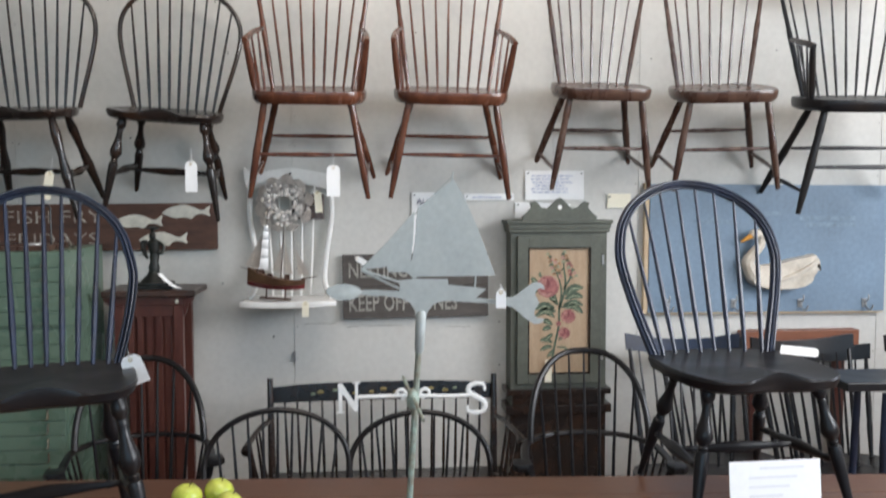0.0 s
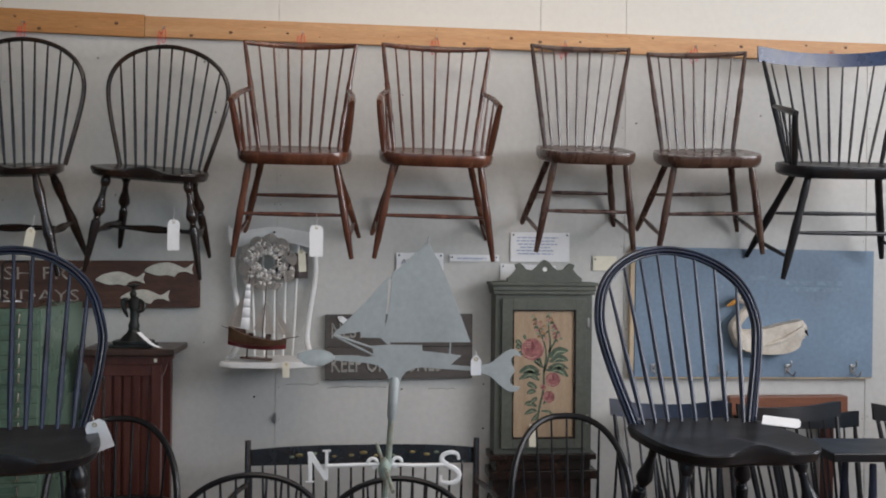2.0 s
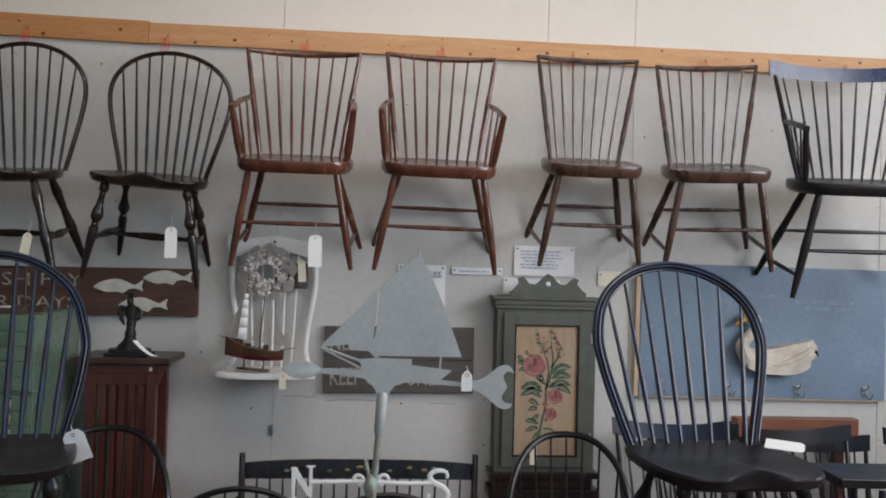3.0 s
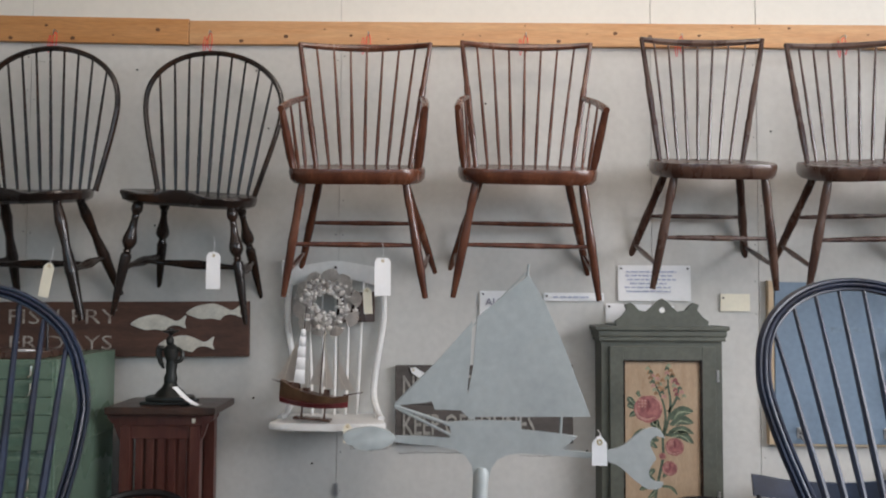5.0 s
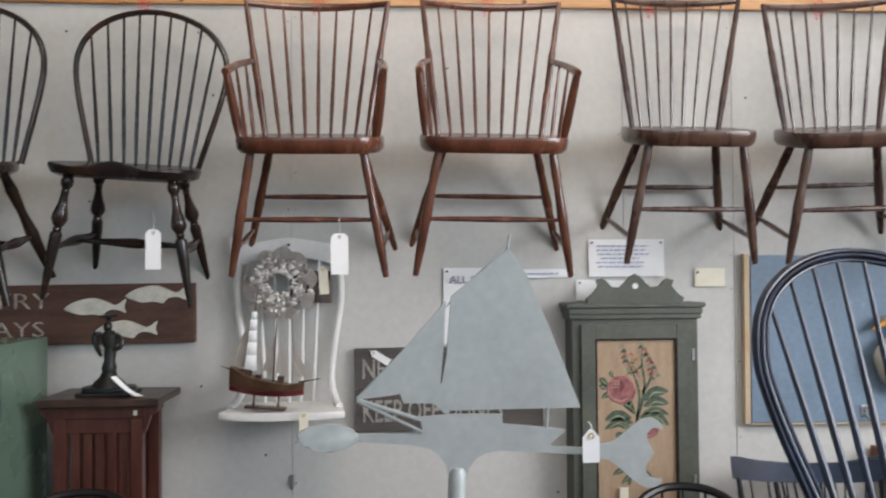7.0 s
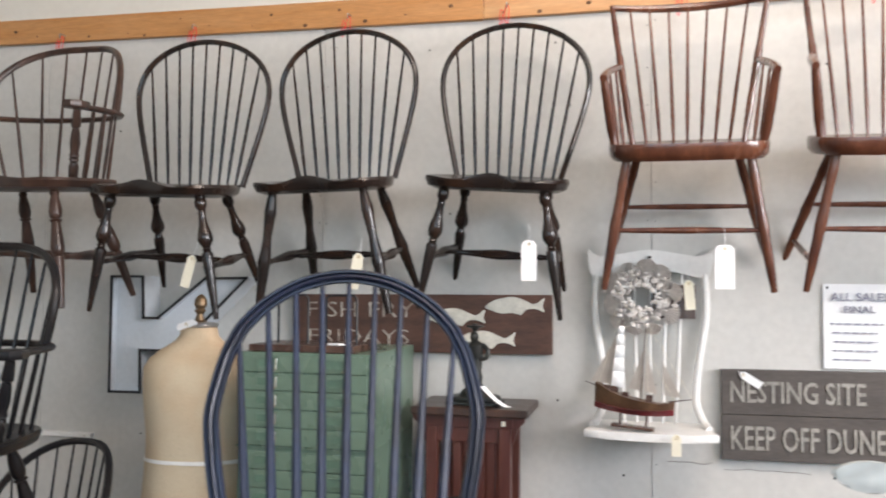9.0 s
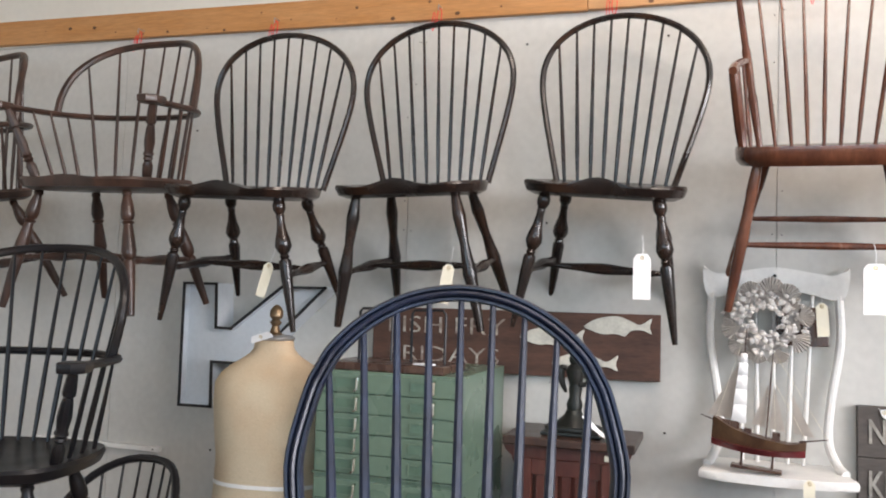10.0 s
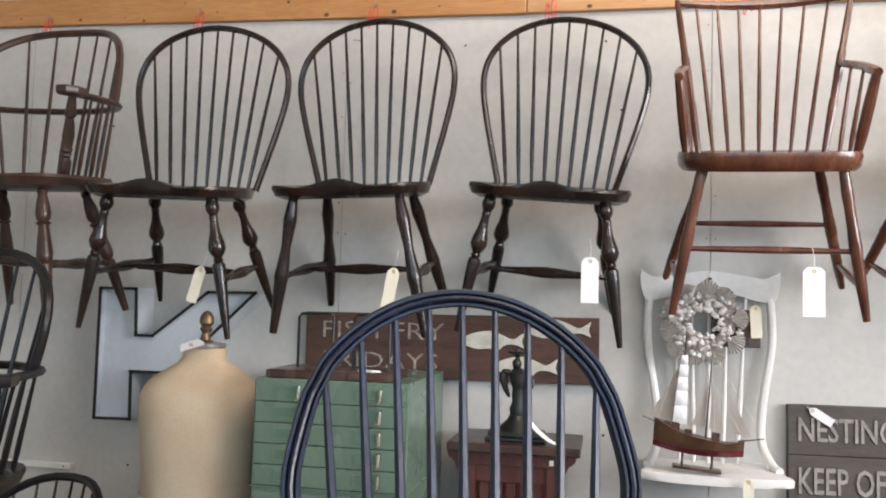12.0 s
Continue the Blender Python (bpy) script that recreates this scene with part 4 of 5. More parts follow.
for a, r, s in ((82, 0.083, 0.031), (52, 0.084, 0.030), (148, 0.086, 0.024), (196, 0.084, 0.030), (328, 0.090, 0.031), (258, 0.088, 0.024), (8, 0.088, 0.029), (118, 0.084, 0.026), (290, 0.090, 0.024), (226, 0.092, 0.027), (172, 0.080, 0.022), (30, 0.070, 0.018), (240, 0.066, 0.017), (348, 0.066, 0.016)):
    a = radians(a)
    cx, cz = r * math.cos(a), r * math.sin(a)
    bm = B()
    rim, ce = [], bm.verts.new((cx - s * 0.8 * math.cos(a), -0.034, cz - s * 0.8 * math.sin(a)))
    m = 18
    for i in range(m + 1):
        w = a - 1.25 + 2.5 * i / m
        rr = s * (1.0 if i % 2 else 0.93)
        rim.append(bm.verts.new((cx - s * 0.3 * math.cos(a) + rr * math.cos(w), -0.024 - (0.006 if i % 2 else 0.0), cz - s * 0.3 * math.sin(a) + rr * math.sin(w))))
    for i in range(m):
        bm.faces.new((ce, rim[i], rim[i + 1]))
    bmesh.ops.solidify(bm, geom=bm.faces[:], thickness=0.002)
    part("scallop", bm, M_SHELL, wr, "ribbed scallop shell")

ship = thing("model_ship", pose(0.012, 3.975, 1.139, 0, 4, -4) @ Matrix.Diagonal((0.72, 0.92, 1.0, 1)), "dark wooden model sailing ship with a red keel on a stand", "model ship")
HULL = [(-0.168, 0.134, 0.016), (-0.15, 0.130, 0.028), (-0.10, 0.112, 0.034), (-0.03, 0.098, 0.036), (0.04, 0.092, 0.034), (0.10, 0.088, 0.026), (0.145, 0.094, 0.012), (0.165, 0.098, 0.003)]
for nm, lo, hi, m_, k in (("hull", 0.028, 1.0, M_SHIP, 1.0), ("keel", 0.0, 0.028, M_HULLRED, 1.0)):
    bm = B()
    rows = []
    for x, zt, w in HULL:
        base = 0.045 + 0.012 * abs(x / 0.165) ** 2
        sect = []
        for s in (-1, 1):
            for t in ((1, 0.6, 0.3, 0.0) if s < 0 else (0.0, 0.3, 0.6, 1)):
                z = base + (zt - base) * t
                ww = w * (0.15 + 0.85 * t ** 0.5)
                sect.append((x, s * ww, z))
        rows.append(sect)
    if nm == "keel":
        rows = [[(x, y * 1.03, min(z, 0.045 + 0.019 + 0.012 * abs(x / 0.165) ** 2) - 0.0005) for x, y, z in r] for r in rows]
    V = [[bm.verts.new(p) for p in r] for r in rows]
    for r, s in zip(V, V[1:]):
        for j in range(8):
            bm.faces.new((r[j], r[(j + 1) % 8], s[(j + 1) % 8], s[j]))
    bm.faces.new(V[0])
    bm.faces.new(list(reversed(V[-1])))
    part(nm, bm, m_, ship, "dark red keel" if nm == "keel" else "")
part("bowsprit", turned(B(), (0.14, 0, 0.096), (0.235, 0, 0.112), [(0, 0.003), (1, 0.0012)], 7), M_WALNUT, ship)
part("boom", turned(B(), (-0.155, 0, 0.12), (-0.215, 0, 0.132), [(0, 0.002), (1, 0.0012)], 7), M_WALNUT, ship)
for x, h in ((-0.075, 0.39), (0.025, 0.335)):
    part("mast", turned(B(), (x, 0, 0.08), (x, 0, h), [(0, 0.0038), (0.6, 0.003), (1, 0.0012)], 7), M_WALNUT, ship)
for k, (z, w, h) in enumerate(((0.125, 0.027, 0.05), (0.172, 0.024, 0.045), (0.213, 0.021, 0.04), (0.252, 0.018, 0.036), (0.286, 0.013, 0.028))):
    bm = B()
    g = [[bm.verts.new((-0.075 + w * (i / 4 - 0.5) * 2 * (1 - 0.15 * j / 4), -0.006 - 0.014 * math.sin(math.pi * (j + 0.5) / 5) * (1 - abs(i / 4 - 0.5) * 0.6), z + h * j / 4)) for i in range(5)] for j in range(5)]
    for j in range(4):
        for i in range(4):
            bm.faces.new((g[j][i], g[j][i + 1], g[j + 1][i + 1], g[j + 1][i]))
    part("sail", bm, M_PAPER, ship, "billowed white square sail")
    part("yard", turned(B(), (-0.075 - w, -0.006, z + h), (-0.075 + w, -0.006, z + h), [(0, 0.0012), (0.5, 0.0018), (1, 0.0012)], 6), M_WALNUT, ship)
M_CANVAS = mat("thin_sail_cloth", (0.6, 0.55, 0.5), 0.8, vary=0.1, scale=20)
for pts in (((-0.19, 0.135), (-0.085, 0.13), (-0.082, 0.3)), ((0.035, 0.12), (0.09, 0.115), (0.037, 0.24)), ((0.12, 0.115), (0.19, 0.112), (0.10, 0.22)), ((-0.03, 0.125), (0.018, 0.12), (0.02, 0.24))):
    bm = B()
    vs = [bm.verts.new((a, 0.004 + 0.004 * (i == 1), b)) for i, (a, b) in enumerate(pts)]
    f = bm.faces.new(vs)
    bmesh.ops.solidify(bm, geom=[f], thickness=0.0008)
    part("sail", bm, M_CANVAS, ship, "thin triangular cloth sail", smooth=False)
for a, b in (((0.235, 0.112), (0.025, 0.33)), ((-0.16, 0.12), (-0.075, 0.38)), ((-0.075, 0.38), (0.025, 0.335)), ((0.165, 0.1), (0.025, 0.26)), ((-0.1, 0.1), (-0.075, 0.35)), ((0.06, 0.09), (0.025, 0.32))):
    part("rigging", tube(B(), [(a[0], 0.0, a[1]), (b[0], 0.0, b[1])], 0.0006, 4), M_TAG, ship)
for x in (-0.09, -0.04, 0.06, -0.12):
    part("cabin", box(B(), x - 0.014, x + 0.014, -0.012, 0.012, 0.086, 0.112 + 0.016 * (x < -0.08), 0.001), M_WALNUT, ship, smooth=False)
part("stand", box(B(), -0.09, 0.09, -0.022, 0.022, 0.004, 0.012, 0.002), M_WALNUT, ship, smooth=False)
for x in (-0.055, 0.055):
    part("pillar", turned(B(), (x, 0, 0.011), (x, 0, 0.055), [(0, 0.006), (0.5, 0.004), (1, 0.006)], 8), M_WALNUT, ship)

# the painted cabinet
cb = thing("painted_cabinet", pose(1.25, 4.075, 0.0), "grey-green painted wall cabinet with roses on its cream door panel", "cabinet")
part("body", box(B(), -0.218, 0.218, 0.004, 0.12, 0.62, 1.415, 0.002), M_SLATE, cb, smooth=False)
for z0, z1, o in ((1.413, 1.43, 0.01), (1.43, 1.452, 0.014), (1.452, 1.468, 0.022), (0.685, 0.712, 0.02), (0.60, 0.64, 0.022)):
    part("moulding", box(B(), -0.218 - o, 0.218 + o, 0.0 - o * 0.9, 0.12, z0, z1 - 0.0004, 0.003), M_SLATE if z0 > 1 else M_BLACK, cb, smooth=False)
part("base", box(B(), -0.22, 0.22, 0.004, 0.12, 0.02, 0.60, 0.002), M_BLACK, cb, "dark lower case", smooth=False)
part("base", box(B(), -0.21, 0.21, -0.008, 0.0035, 0.642, 0.683, 0.002), M_BLACK, cb, "dark drawer front", smooth=False)
CREST = [(-0.165, 1.466), (-0.17, 1.485), (-0.145, 1.50), (-0.125, 1.525), (-0.135, 1.545), (-0.112, 1.552), (-0.095, 1.54), (-0.085, 1.522), (-0.055, 1.518), (-0.035, 1.535), (-0.018, 1.558), (0, 1.567), (0.018, 1.558), (0.035, 1.535), (0.055, 1.518), (0.085, 1.522), (0.095, 1.54), (0.112, 1.552), (0.135, 1.545), (0.125, 1.525), (0.145, 1.50), (0.17, 1.485), (0.165, 1.466)]
part("crest", upright(B(), CREST, -0.005, 0.01, 0.002), M_SLATE, cb, "scrolled crest board", smooth=False)
part("crest_hole", tube(B(), [(0, -0.0065, 1.525), (0, -0.004, 1.525)], 0.01, 14), M_WHITE, cb)
door = part("door", box(B(), -0.19, -0.14, -0.012, 0.003, 0.735, 1.395, 0.002), M_SLATE, cb, smooth=False)
for x0, x1, z0, z1 in ((0.14, 0.19, 0.735, 1.395), (-0.1398, 0.1398, 1.345, 1.395), (-0.1398, 0.1398, 0.735, 0.78)):
    part("rail", box(B(), x0, x1, -0.012, 0.003, z0, z1, 0.002), M_SLATE, door, smooth=False)
for x0, x1, z0, z1 in ((-0.142, -0.136, 0.778, 1.347), (0.134, 0.142, 0.778, 1.347), (-0.136, 0.134, 1.341, 1.347), (-0.136, 0.134, 0.778, 0.785)):
    part("bead", box(B(), x0, x1, -0.0128, -0.002, z0, z1, 0.001), M_BLACK, door, smooth=False)
part("door_panel", box(B(), -0.1355, 0.1335, -0.003, 0.002, 0.7855, 1.3405), M_CREAMPANEL, door, "cream panel", smooth=False)
part("hinge", box(B(), 0.192, 0.202, -0.012, 0.003, 1.27, 1.31, 0.001), M_STEEL, cb, smooth=False)
part("hinge", box(B(), 0.192, 0.202, -0.012, 0.003, 0.84, 0.88, 0.001), M_STEEL, cb, smooth=False)
M_ROSE = mat("rose_red_paint", (0.34, 0.13, 0.12), 0.6, vary=0.3, scale=60, color2=(0.24, 0.08, 0.08))
M_ROSED = mat("deep_rose_paint", (0.22, 0.06, 0.065), 0.6, vary=0.3, scale=60)
M_ROSEL = mat("pale_pink_paint", (0.46, 0.24, 0.2), 0.6, vary=0.2, scale=60)
M_LEAF = mat("deep_green_paint", (0.09, 0.125, 0.08), 0.6, vary=0.3, scale=60)
M_LEAFL = mat("pale_green_paint", (0.27, 0.31, 0.2), 0.6, vary=0.2, scale=60)


def stroke(name, pts, widths, material, lift):
    """A flat painted stroke on the door panel."""
    P = catmull([(a, 0, b) for a, b in pts], 4)
    n = len(P)
    bm = B()
    L, R = [], []
    for i, p in enumerate(P):
        d = (P[min(i + 1, n - 1)] - P[max(i - 1, 0)]).normalized()
        t = i / (n - 1) * (len(widths) - 1)
        k = min(int(t), len(widths) - 2)
        w = widths[k] + (widths[k + 1] - widths[k]) * (t - k)
        nn = Vector((-d.z, 0, d.x)) * w
        L.append(bm.verts.new((p.x + nn.x, -0.0031 - lift, p.z + nn.z)))
        R.append(bm.verts.new((p.x - nn.x, -0.0031 - lift, p.z - nn.z)))
    for i in range(n - 1):
        bm.faces.new((L[i], L[i + 1], R[i + 1], R[i]))
    return part(name, bm, material, door, smooth=False)


for pts in ([(-0.03, 0.85), (-0.015, 0.93), (0.0, 1.0), (0.0, 1.07), (0.01, 1.14), (0.0, 1.2), (-0.03, 1.27), (-0.045, 1.31)],
            [(0.0, 1.07), (0.022, 1.14), (0.028, 1.2), (0.02, 1.26), (0.022, 1.32)], [(0.02, 1.16), (0.045, 1.2), (0.06, 1.25)]):
    stroke("stem", pts, [0.0055, 0.0045, 0.002], M_LEAF, 0.0003)


def disc(name, cx, cz, rx, rz, material, lift, turn=0.0):
    """A flat painted disc on the door panel."""
    bm = B()
    c, w = math.cos(turn), math.sin(turn)
    bm.faces.new([bm.verts.new((cx + rx * math.cos(a) * c - rz * math.sin(a) * w, -0.0031 - lift, cz + rx * math.cos(a) * w + rz * math.sin(a) * c)) for a in [2 * math.pi * k / 14 for k in range(14)]])
    return part(name, bm, material, door, smooth=False)


for cx, cz, r in ((-0.052, 1.172, 0.052), (0.042, 1.038, 0.034), (0.024, 0.962, 0.028), (-0.002, 1.005, 0.013)):
    disc("petal", cx, cz, r, r * 0.92, M_ROSE, 0.0006)
    for k in range(7):
        a = k * 2 * math.pi / 7 + 0.3
        disc("petal", cx + r * 0.72 * math.cos(a), cz + r * 0.68 * math.sin(a), r * 0.38, r * 0.27, M_ROSE, 0.0008 + 0.0001 * k, a + 1.57)
    stroke("petal", [(cx - r * 0.88, cz + r * 0.25), (cx - r * 0.75, cz - r * 0.4), (cx - r * 0.15, cz - r * 0.72), (cx + r * 0.5, cz - r * 0.55)], [0.001, r * 0.075, r * 0.09, 0.001], M_ROSEL, 0.0018)
    stroke("petal", [(cx + r * 0.25, cz + r * 0.85), (cx + r * 0.8, cz + r * 0.45), (cx + r * 0.88, cz - r * 0.15)], [0.001, r * 0.07, 0.001], M_ROSEL, 0.0019)
    stroke("petal", [(cx - r * 0.05, cz + r * 0.7), (cx + r * 0.05, cz + r * 0.2), (cx - r * 0.1, cz - r * 0.25)], [0.001, r * 0.13, 0.001], M_ROSED, 0.0021)
    for k in range(9):
        disc("petal", cx - r * 0.62 + r * 0.2 * (k % 3), cz + r * 0.58 - r * 0.2 * (k // 3), r * 0.085, r * 0.06, M_ROSEL, 0.0024 + 0.00005 * k, 0.5)
LEAVES = ((-0.095, 1.185, -0.028, 0.03, 0.011), (-0.098, 1.175, -0.03, 0.008, 0.011), (-0.09, 1.16, -0.03, -0.015, 0.010), (-0.08, 1.215, -0.005, 0.022, 0.007),
          (0.025, 1.135, 0.085, 0.03, 0.018), (0.025, 1.115, 0.085, 0.008, 0.017), (0.02, 1.09, 0.09, -0.005, 0.012), (0.01, 1.08, 0.1, -0.03, 0.015),
          (-0.02, 1.075, -0.09, -0.005, 0.018), (-0.015, 1.06, -0.095, -0.02, 0.015), (-0.01, 1.1, -0.03, 0.03, 0.012), (-0.005, 1.09, -0.012, 0.045, 0.012),
          (-0.02, 1.035, -0.05, 0.025, 0.012), (-0.03, 1.0, -0.045, 0.02, 0.013), (-0.035, 0.985, -0.04, -0.008, 0.012), (-0.03, 0.96, -0.035, -0.03, 0.010),
          (-0.03, 0.92, -0.055, 0.01, 0.012), (-0.03, 0.90, -0.055, -0.015, 0.011), (-0.025, 0.89, -0.03, -0.035, 0.009), (0.0, 0.93, 0.035, 0.02, 0.008), (-0.01, 0.9, 0.06, -0.03, 0.006), (0.06, 1.07, 0.028, 0.02, 0.006))
for cx, cz, dx, dz, w in LEAVES:
    stroke("leaf", [(cx, cz), (cx + dx * 0.5 - dz * 0.25, cz + dz * 0.5 + abs(dx) * 0.16), (cx + dx, cz + dz)], [0.003, w * 0.9, w, 0.002], M_LEAF, 0.0005)
    stroke("leaf", [(cx + dx * 0.2, cz + dz * 0.2 - w * 0.15), (cx + dx * 0.5 - dz * 0.25, cz + dz * 0.5 + abs(dx) * 0.13), (cx + dx * 0.9, cz + dz * 0.9 - w * 0.1)], [0.001, w * 0.2, 0.001], M_LEAFL, 0.0009)
rnd = random.Random(8)
M_OCHRE = mat("faded_orange_paint", (0.36, 0.2, 0.1), 0.6, vary=0.3, scale=60)
for ax, az, bx, bz, n, c in ((-0.052, 1.318, -0.008, 1.215, 15, M_OCHRE), (0.02, 1.325, 0.03, 1.27, 7, M_OCHRE), (0.035, 1.29, 0.068, 1.205, 12, M_ROSE), (-0.02, 1.29, 0.012, 1.235, 6, M_OCHRE)):
    for k in range(n):
        t = k / (n - 1)
        x, z = ax + (bx - ax) * t + (0.003 + 0.010 * t) * (-1 if k % 2 else 1), az + (bz - az) * t + rnd.uniform(-0.003, 0.003)
        stroke("bud", [(x - 0.008, z - 0.002), (x, z + 0.006), (x + 0.007, z - 0.002)], [0.002, 0.0055, 0.002], (c, c, M_LEAFL, M_ROSEL, M_LEAF)[(k * 2 + n) % 5], 0.0012 + 0.0001 * (k % 3))
part("label", box(B(), -0.065, -0.035, -0.016, -0.0135, 0.745, 0.845), M_TAG, cb, "yellowed paper ticket", smooth=False)

# ---- standing behind the table ----
gc = thing("drawer_cabinet", pose(-0.94, 3.65, 0.0), "green enamelled steel cabinet of shallow drawers with brass pulls", "filing cabinet")
part("body", box(B(), -0.21, 0.21, 0.006, 0.475, 0.02, 1.371, 0.003), M_GREEN, gc, smooth=False)
z = 1.366
M_KNOB = mat("aged_brass_knob", (0.24, 0.16, 0.09), 0.4, metal=0.7, vary=0.3, scale=30)
M_GREENDARK = mat("dark_green_enamel", (0.11, 0.19, 0.135), 0.4, vary=0.2, scale=20)
while z > 0.2:
    for k in range(5):
        d = part("drawer", box(B(), -0.202, 0.202, -0.004, 0.005, z - 0.0535, z - 0.0015, 0.0015), M_GREEN, gc, smooth=False)
        for x in (-0.115, 0.105):
            fr = [(x - 0.034, x + 0.028, z - 0.017, z - 0.014), (x - 0.034, x + 0.028, z - 0.042, z - 0.039), (x - 0.034, x - 0.031, z - 0.039, z - 0.017), (x + 0.025, x + 0.028, z - 0.039, z - 0.017)]
            bm = B()
            for f in fr:
                box(bm, f[0], f[1], -0.0065, -0.0042, f[2], f[3])
            part("label_holder", bm, M_GREEN, d, smooth=False)
            part("ticket", box(B(), x - 0.031, x + 0.025, -0.0048, -0.0042, z - 0.0392, z - 0.0168), M_GREENDARK, d, "empty dark label slot", smooth=False)
            part("pull", tube(B(), [(x + 0.036, -0.005, z - 0.010), (x + 0.036, -0.014, z - 0.012), (x + 0.036, -0.017, z - 0.042), (x + 0.030, -0.02, z - 0.046), (x + 0.024, -0.014, z - 0.047)], 0.0036, 6), M_CHROME, d, "bright metal pull")
        z -= 0.0545
    part("seam_band", box(B(), -0.213, 0.213, -0.002, 0.477, z - 0.006, z - 0.002, 0.001), M_GREEN, gc, smooth=False)
    z -= 0.016
tr = thing("wire_tray", pose(-0.945, 3.72, 1.3715), "dark wooden tray with black wire frames on the green cabinet", "tray")
part("tray", box(B(), -0.18, 0.16, -0.055, 0.16, 0, 0.022, 0.003), M_WALNUT, tr, smooth=False)
for x in (-0.13, 0.03):
    part("wire_frame", tube(B(), [(x, 0.05, 0.02), (x, 0.05, 0.16), (x + 0.008, 0.05, 0.17), (x + 0.09, 0.05, 0.172), (x + 0.1, 0.05, 0.16), (x + 0.1, 0.05, 0.02)], 0.004, 7), M_BLACKIRON, tr)
part("ticket", slab(B(), [(0.07, -0.04), (0.11, -0.05), (0.13, -0.03), (0.09, -0.01)], 0.024, 0.028, 0), M_PAPER, tr, "crumpled white ticket", smooth=False)

st = thing("mahogany_stand", pose(-0.485, 3.985, 0.0), "reddish mahogany pedestal stand with slatted sides against the wall", "pedestal")
part("top", box(B(), -0.185, 0.185, -0.105, 0.17, 1.17, 1.195, 0.004), M_DKBROWN, st, "dark worn top", smooth=False)
part("frieze", box(B(), -0.145, 0.135, -0.07, 0.15, 1.13, 1.169, 0.002), M_REDWOOD, st, smooth=False)
for x in (-0.125, 0.11):
    for y in (-0.055, 0.13):
        part("post", box(B(), x - 0.018, x + 0.018, y - 0.018, y + 0.018, 0.0, 1.13, 0.002), M_REDWOOD, st, smooth=False)
for s, x in ((-1, -0.145), (1, 0.13)):
    part("bracket", upright(B(), [(x, 1.165), (x + s * 0.045, 1.165), (x + s * 0.04, 1.15), (x + s * 0.02, 1.135), (x + s * 0.01, 1.10), (x, 1.08)], -0.068, -0.045, 0.001), M_REDWOOD, st, smooth=False)
for k in range(5):
    x = -0.082 + 0.037 * k
    part("slat", box(B(), x - 0.012, x + 0.012, -0.058, -0.048, 0.12, 1.13, 0.001), M_REDWOOD, st, smooth=False)
for z in (1.085, 0.10):
    part("crossbar", box(B(), -0.107, 0.092, -0.064, -0.0585, z, z + 0.045, 0.001), M_REDWOOD, st, smooth=False)
part("back_panel", box(B(), -0.107, 0.092, 0.12, 0.13, 0.05, 1.13), M_REDWOOD, st, smooth=False)
part("shelf", box(B(), -0.107, 0.092, -0.047, 0.12, 0.55, 0.565), M_REDWOOD, st, smooth=False)
part("ticket", box(B(), 0.10, 0.112, -0.0745, -0.0735, 1.14, 1.155), M_TAG, st, smooth=False)

# a small dark figure on a stepped base, one plain shape
bm = B()
slab(bm, [(-0.085, -0.06), (0.085, -0.06), (0.085, 0.06), (-0.085, 0.06)], 0.0, 0.011, 0.003)
slab(bm, blob_outline([(-0.066, -0.05), (0.066, -0.05), (0.066, 0.05), (-0.066, 0.05)], 3), 0.011, 0.026, 0.004)
turned(bm, (0, 0, 0.025), (0, 0, 0.07), [(0, 0.056), (0.35, 0.045), (0.7, 0.028), (1, 0.022)], 14)
turned(bm, (0.0, 0, 0.065), (0.004, 0, 0.15), [(0, 0.020), (0.25, 0.024), (0.5, 0.017), (0.75, 0.020), (1, 0.018)], 12)
turned(bm, (0.004, 0, 0.145), (-0.002, 0, 0.205), [(0, 0.019), (0.35, 0.024), (0.7, 0.027), (0.9, 0.018), (1, 0.009)], 12)
sphere(bm, (-0.003, -0.004, 0.216), 0.014, 0.015, 0.017)
tube(bm, catmull([(0.022, 0, 0.19), (0.042, -0.008, 0.175), (0.038, -0.012, 0.15), (0.018, -0.014, 0.145)], 3), 0.0075, 7)
tube(bm, catmull([(-0.022, 0, 0.192), (-0.040, -0.004, 0.185), (-0.036, -0.004, 0.15), (-0.024, 0, 0.12)], 3), [0.008, 0.009, 0.010, 0.012, 0.012, 0.011, 0.009, 0.008, 0.006, 0.004], 7)
sphere(bm, (-0.036, -0.004, 0.192), 0.013, 0.012, 0.009, 10, 6)
turned(bm, (-0.002, 0, 0.226), (-0.002, 0, 0.258), [(0, 0.008), (0.3, 0.006), (0.5, 0.012), (0.68, 0.028), (0.82, 0.029), (0.86, 0.010), (1, 0.009)], 14)
fg = part("figurine", bm, M_BRONZE, None, "dark bronze figure candlestick on the mahogany stand")
fg.matrix_world = pose(-0.485, 3.99, 1.1955)
fg["category"] = "figurine"
bc = thing("curled_card", pose(-0.43, 3.90, 1.197), "curled white card leaning against the bronze figure", "card")
bm = B()
g = [[bm.verts.new((-0.02 + 0.085 * t + 0.012 * s, -0.002 + 0.02 * s, 0.062 * (1 - t) ** 1.6 + 0.003)) for s in (0, 1)] for t in [k / 8 for k in range(9)]]
for a, b in zip(g, g[1:]):
    bm.faces.new((a[0], b[0], b[1], a[1]))
part("card", bm, M_PAPER, bc)

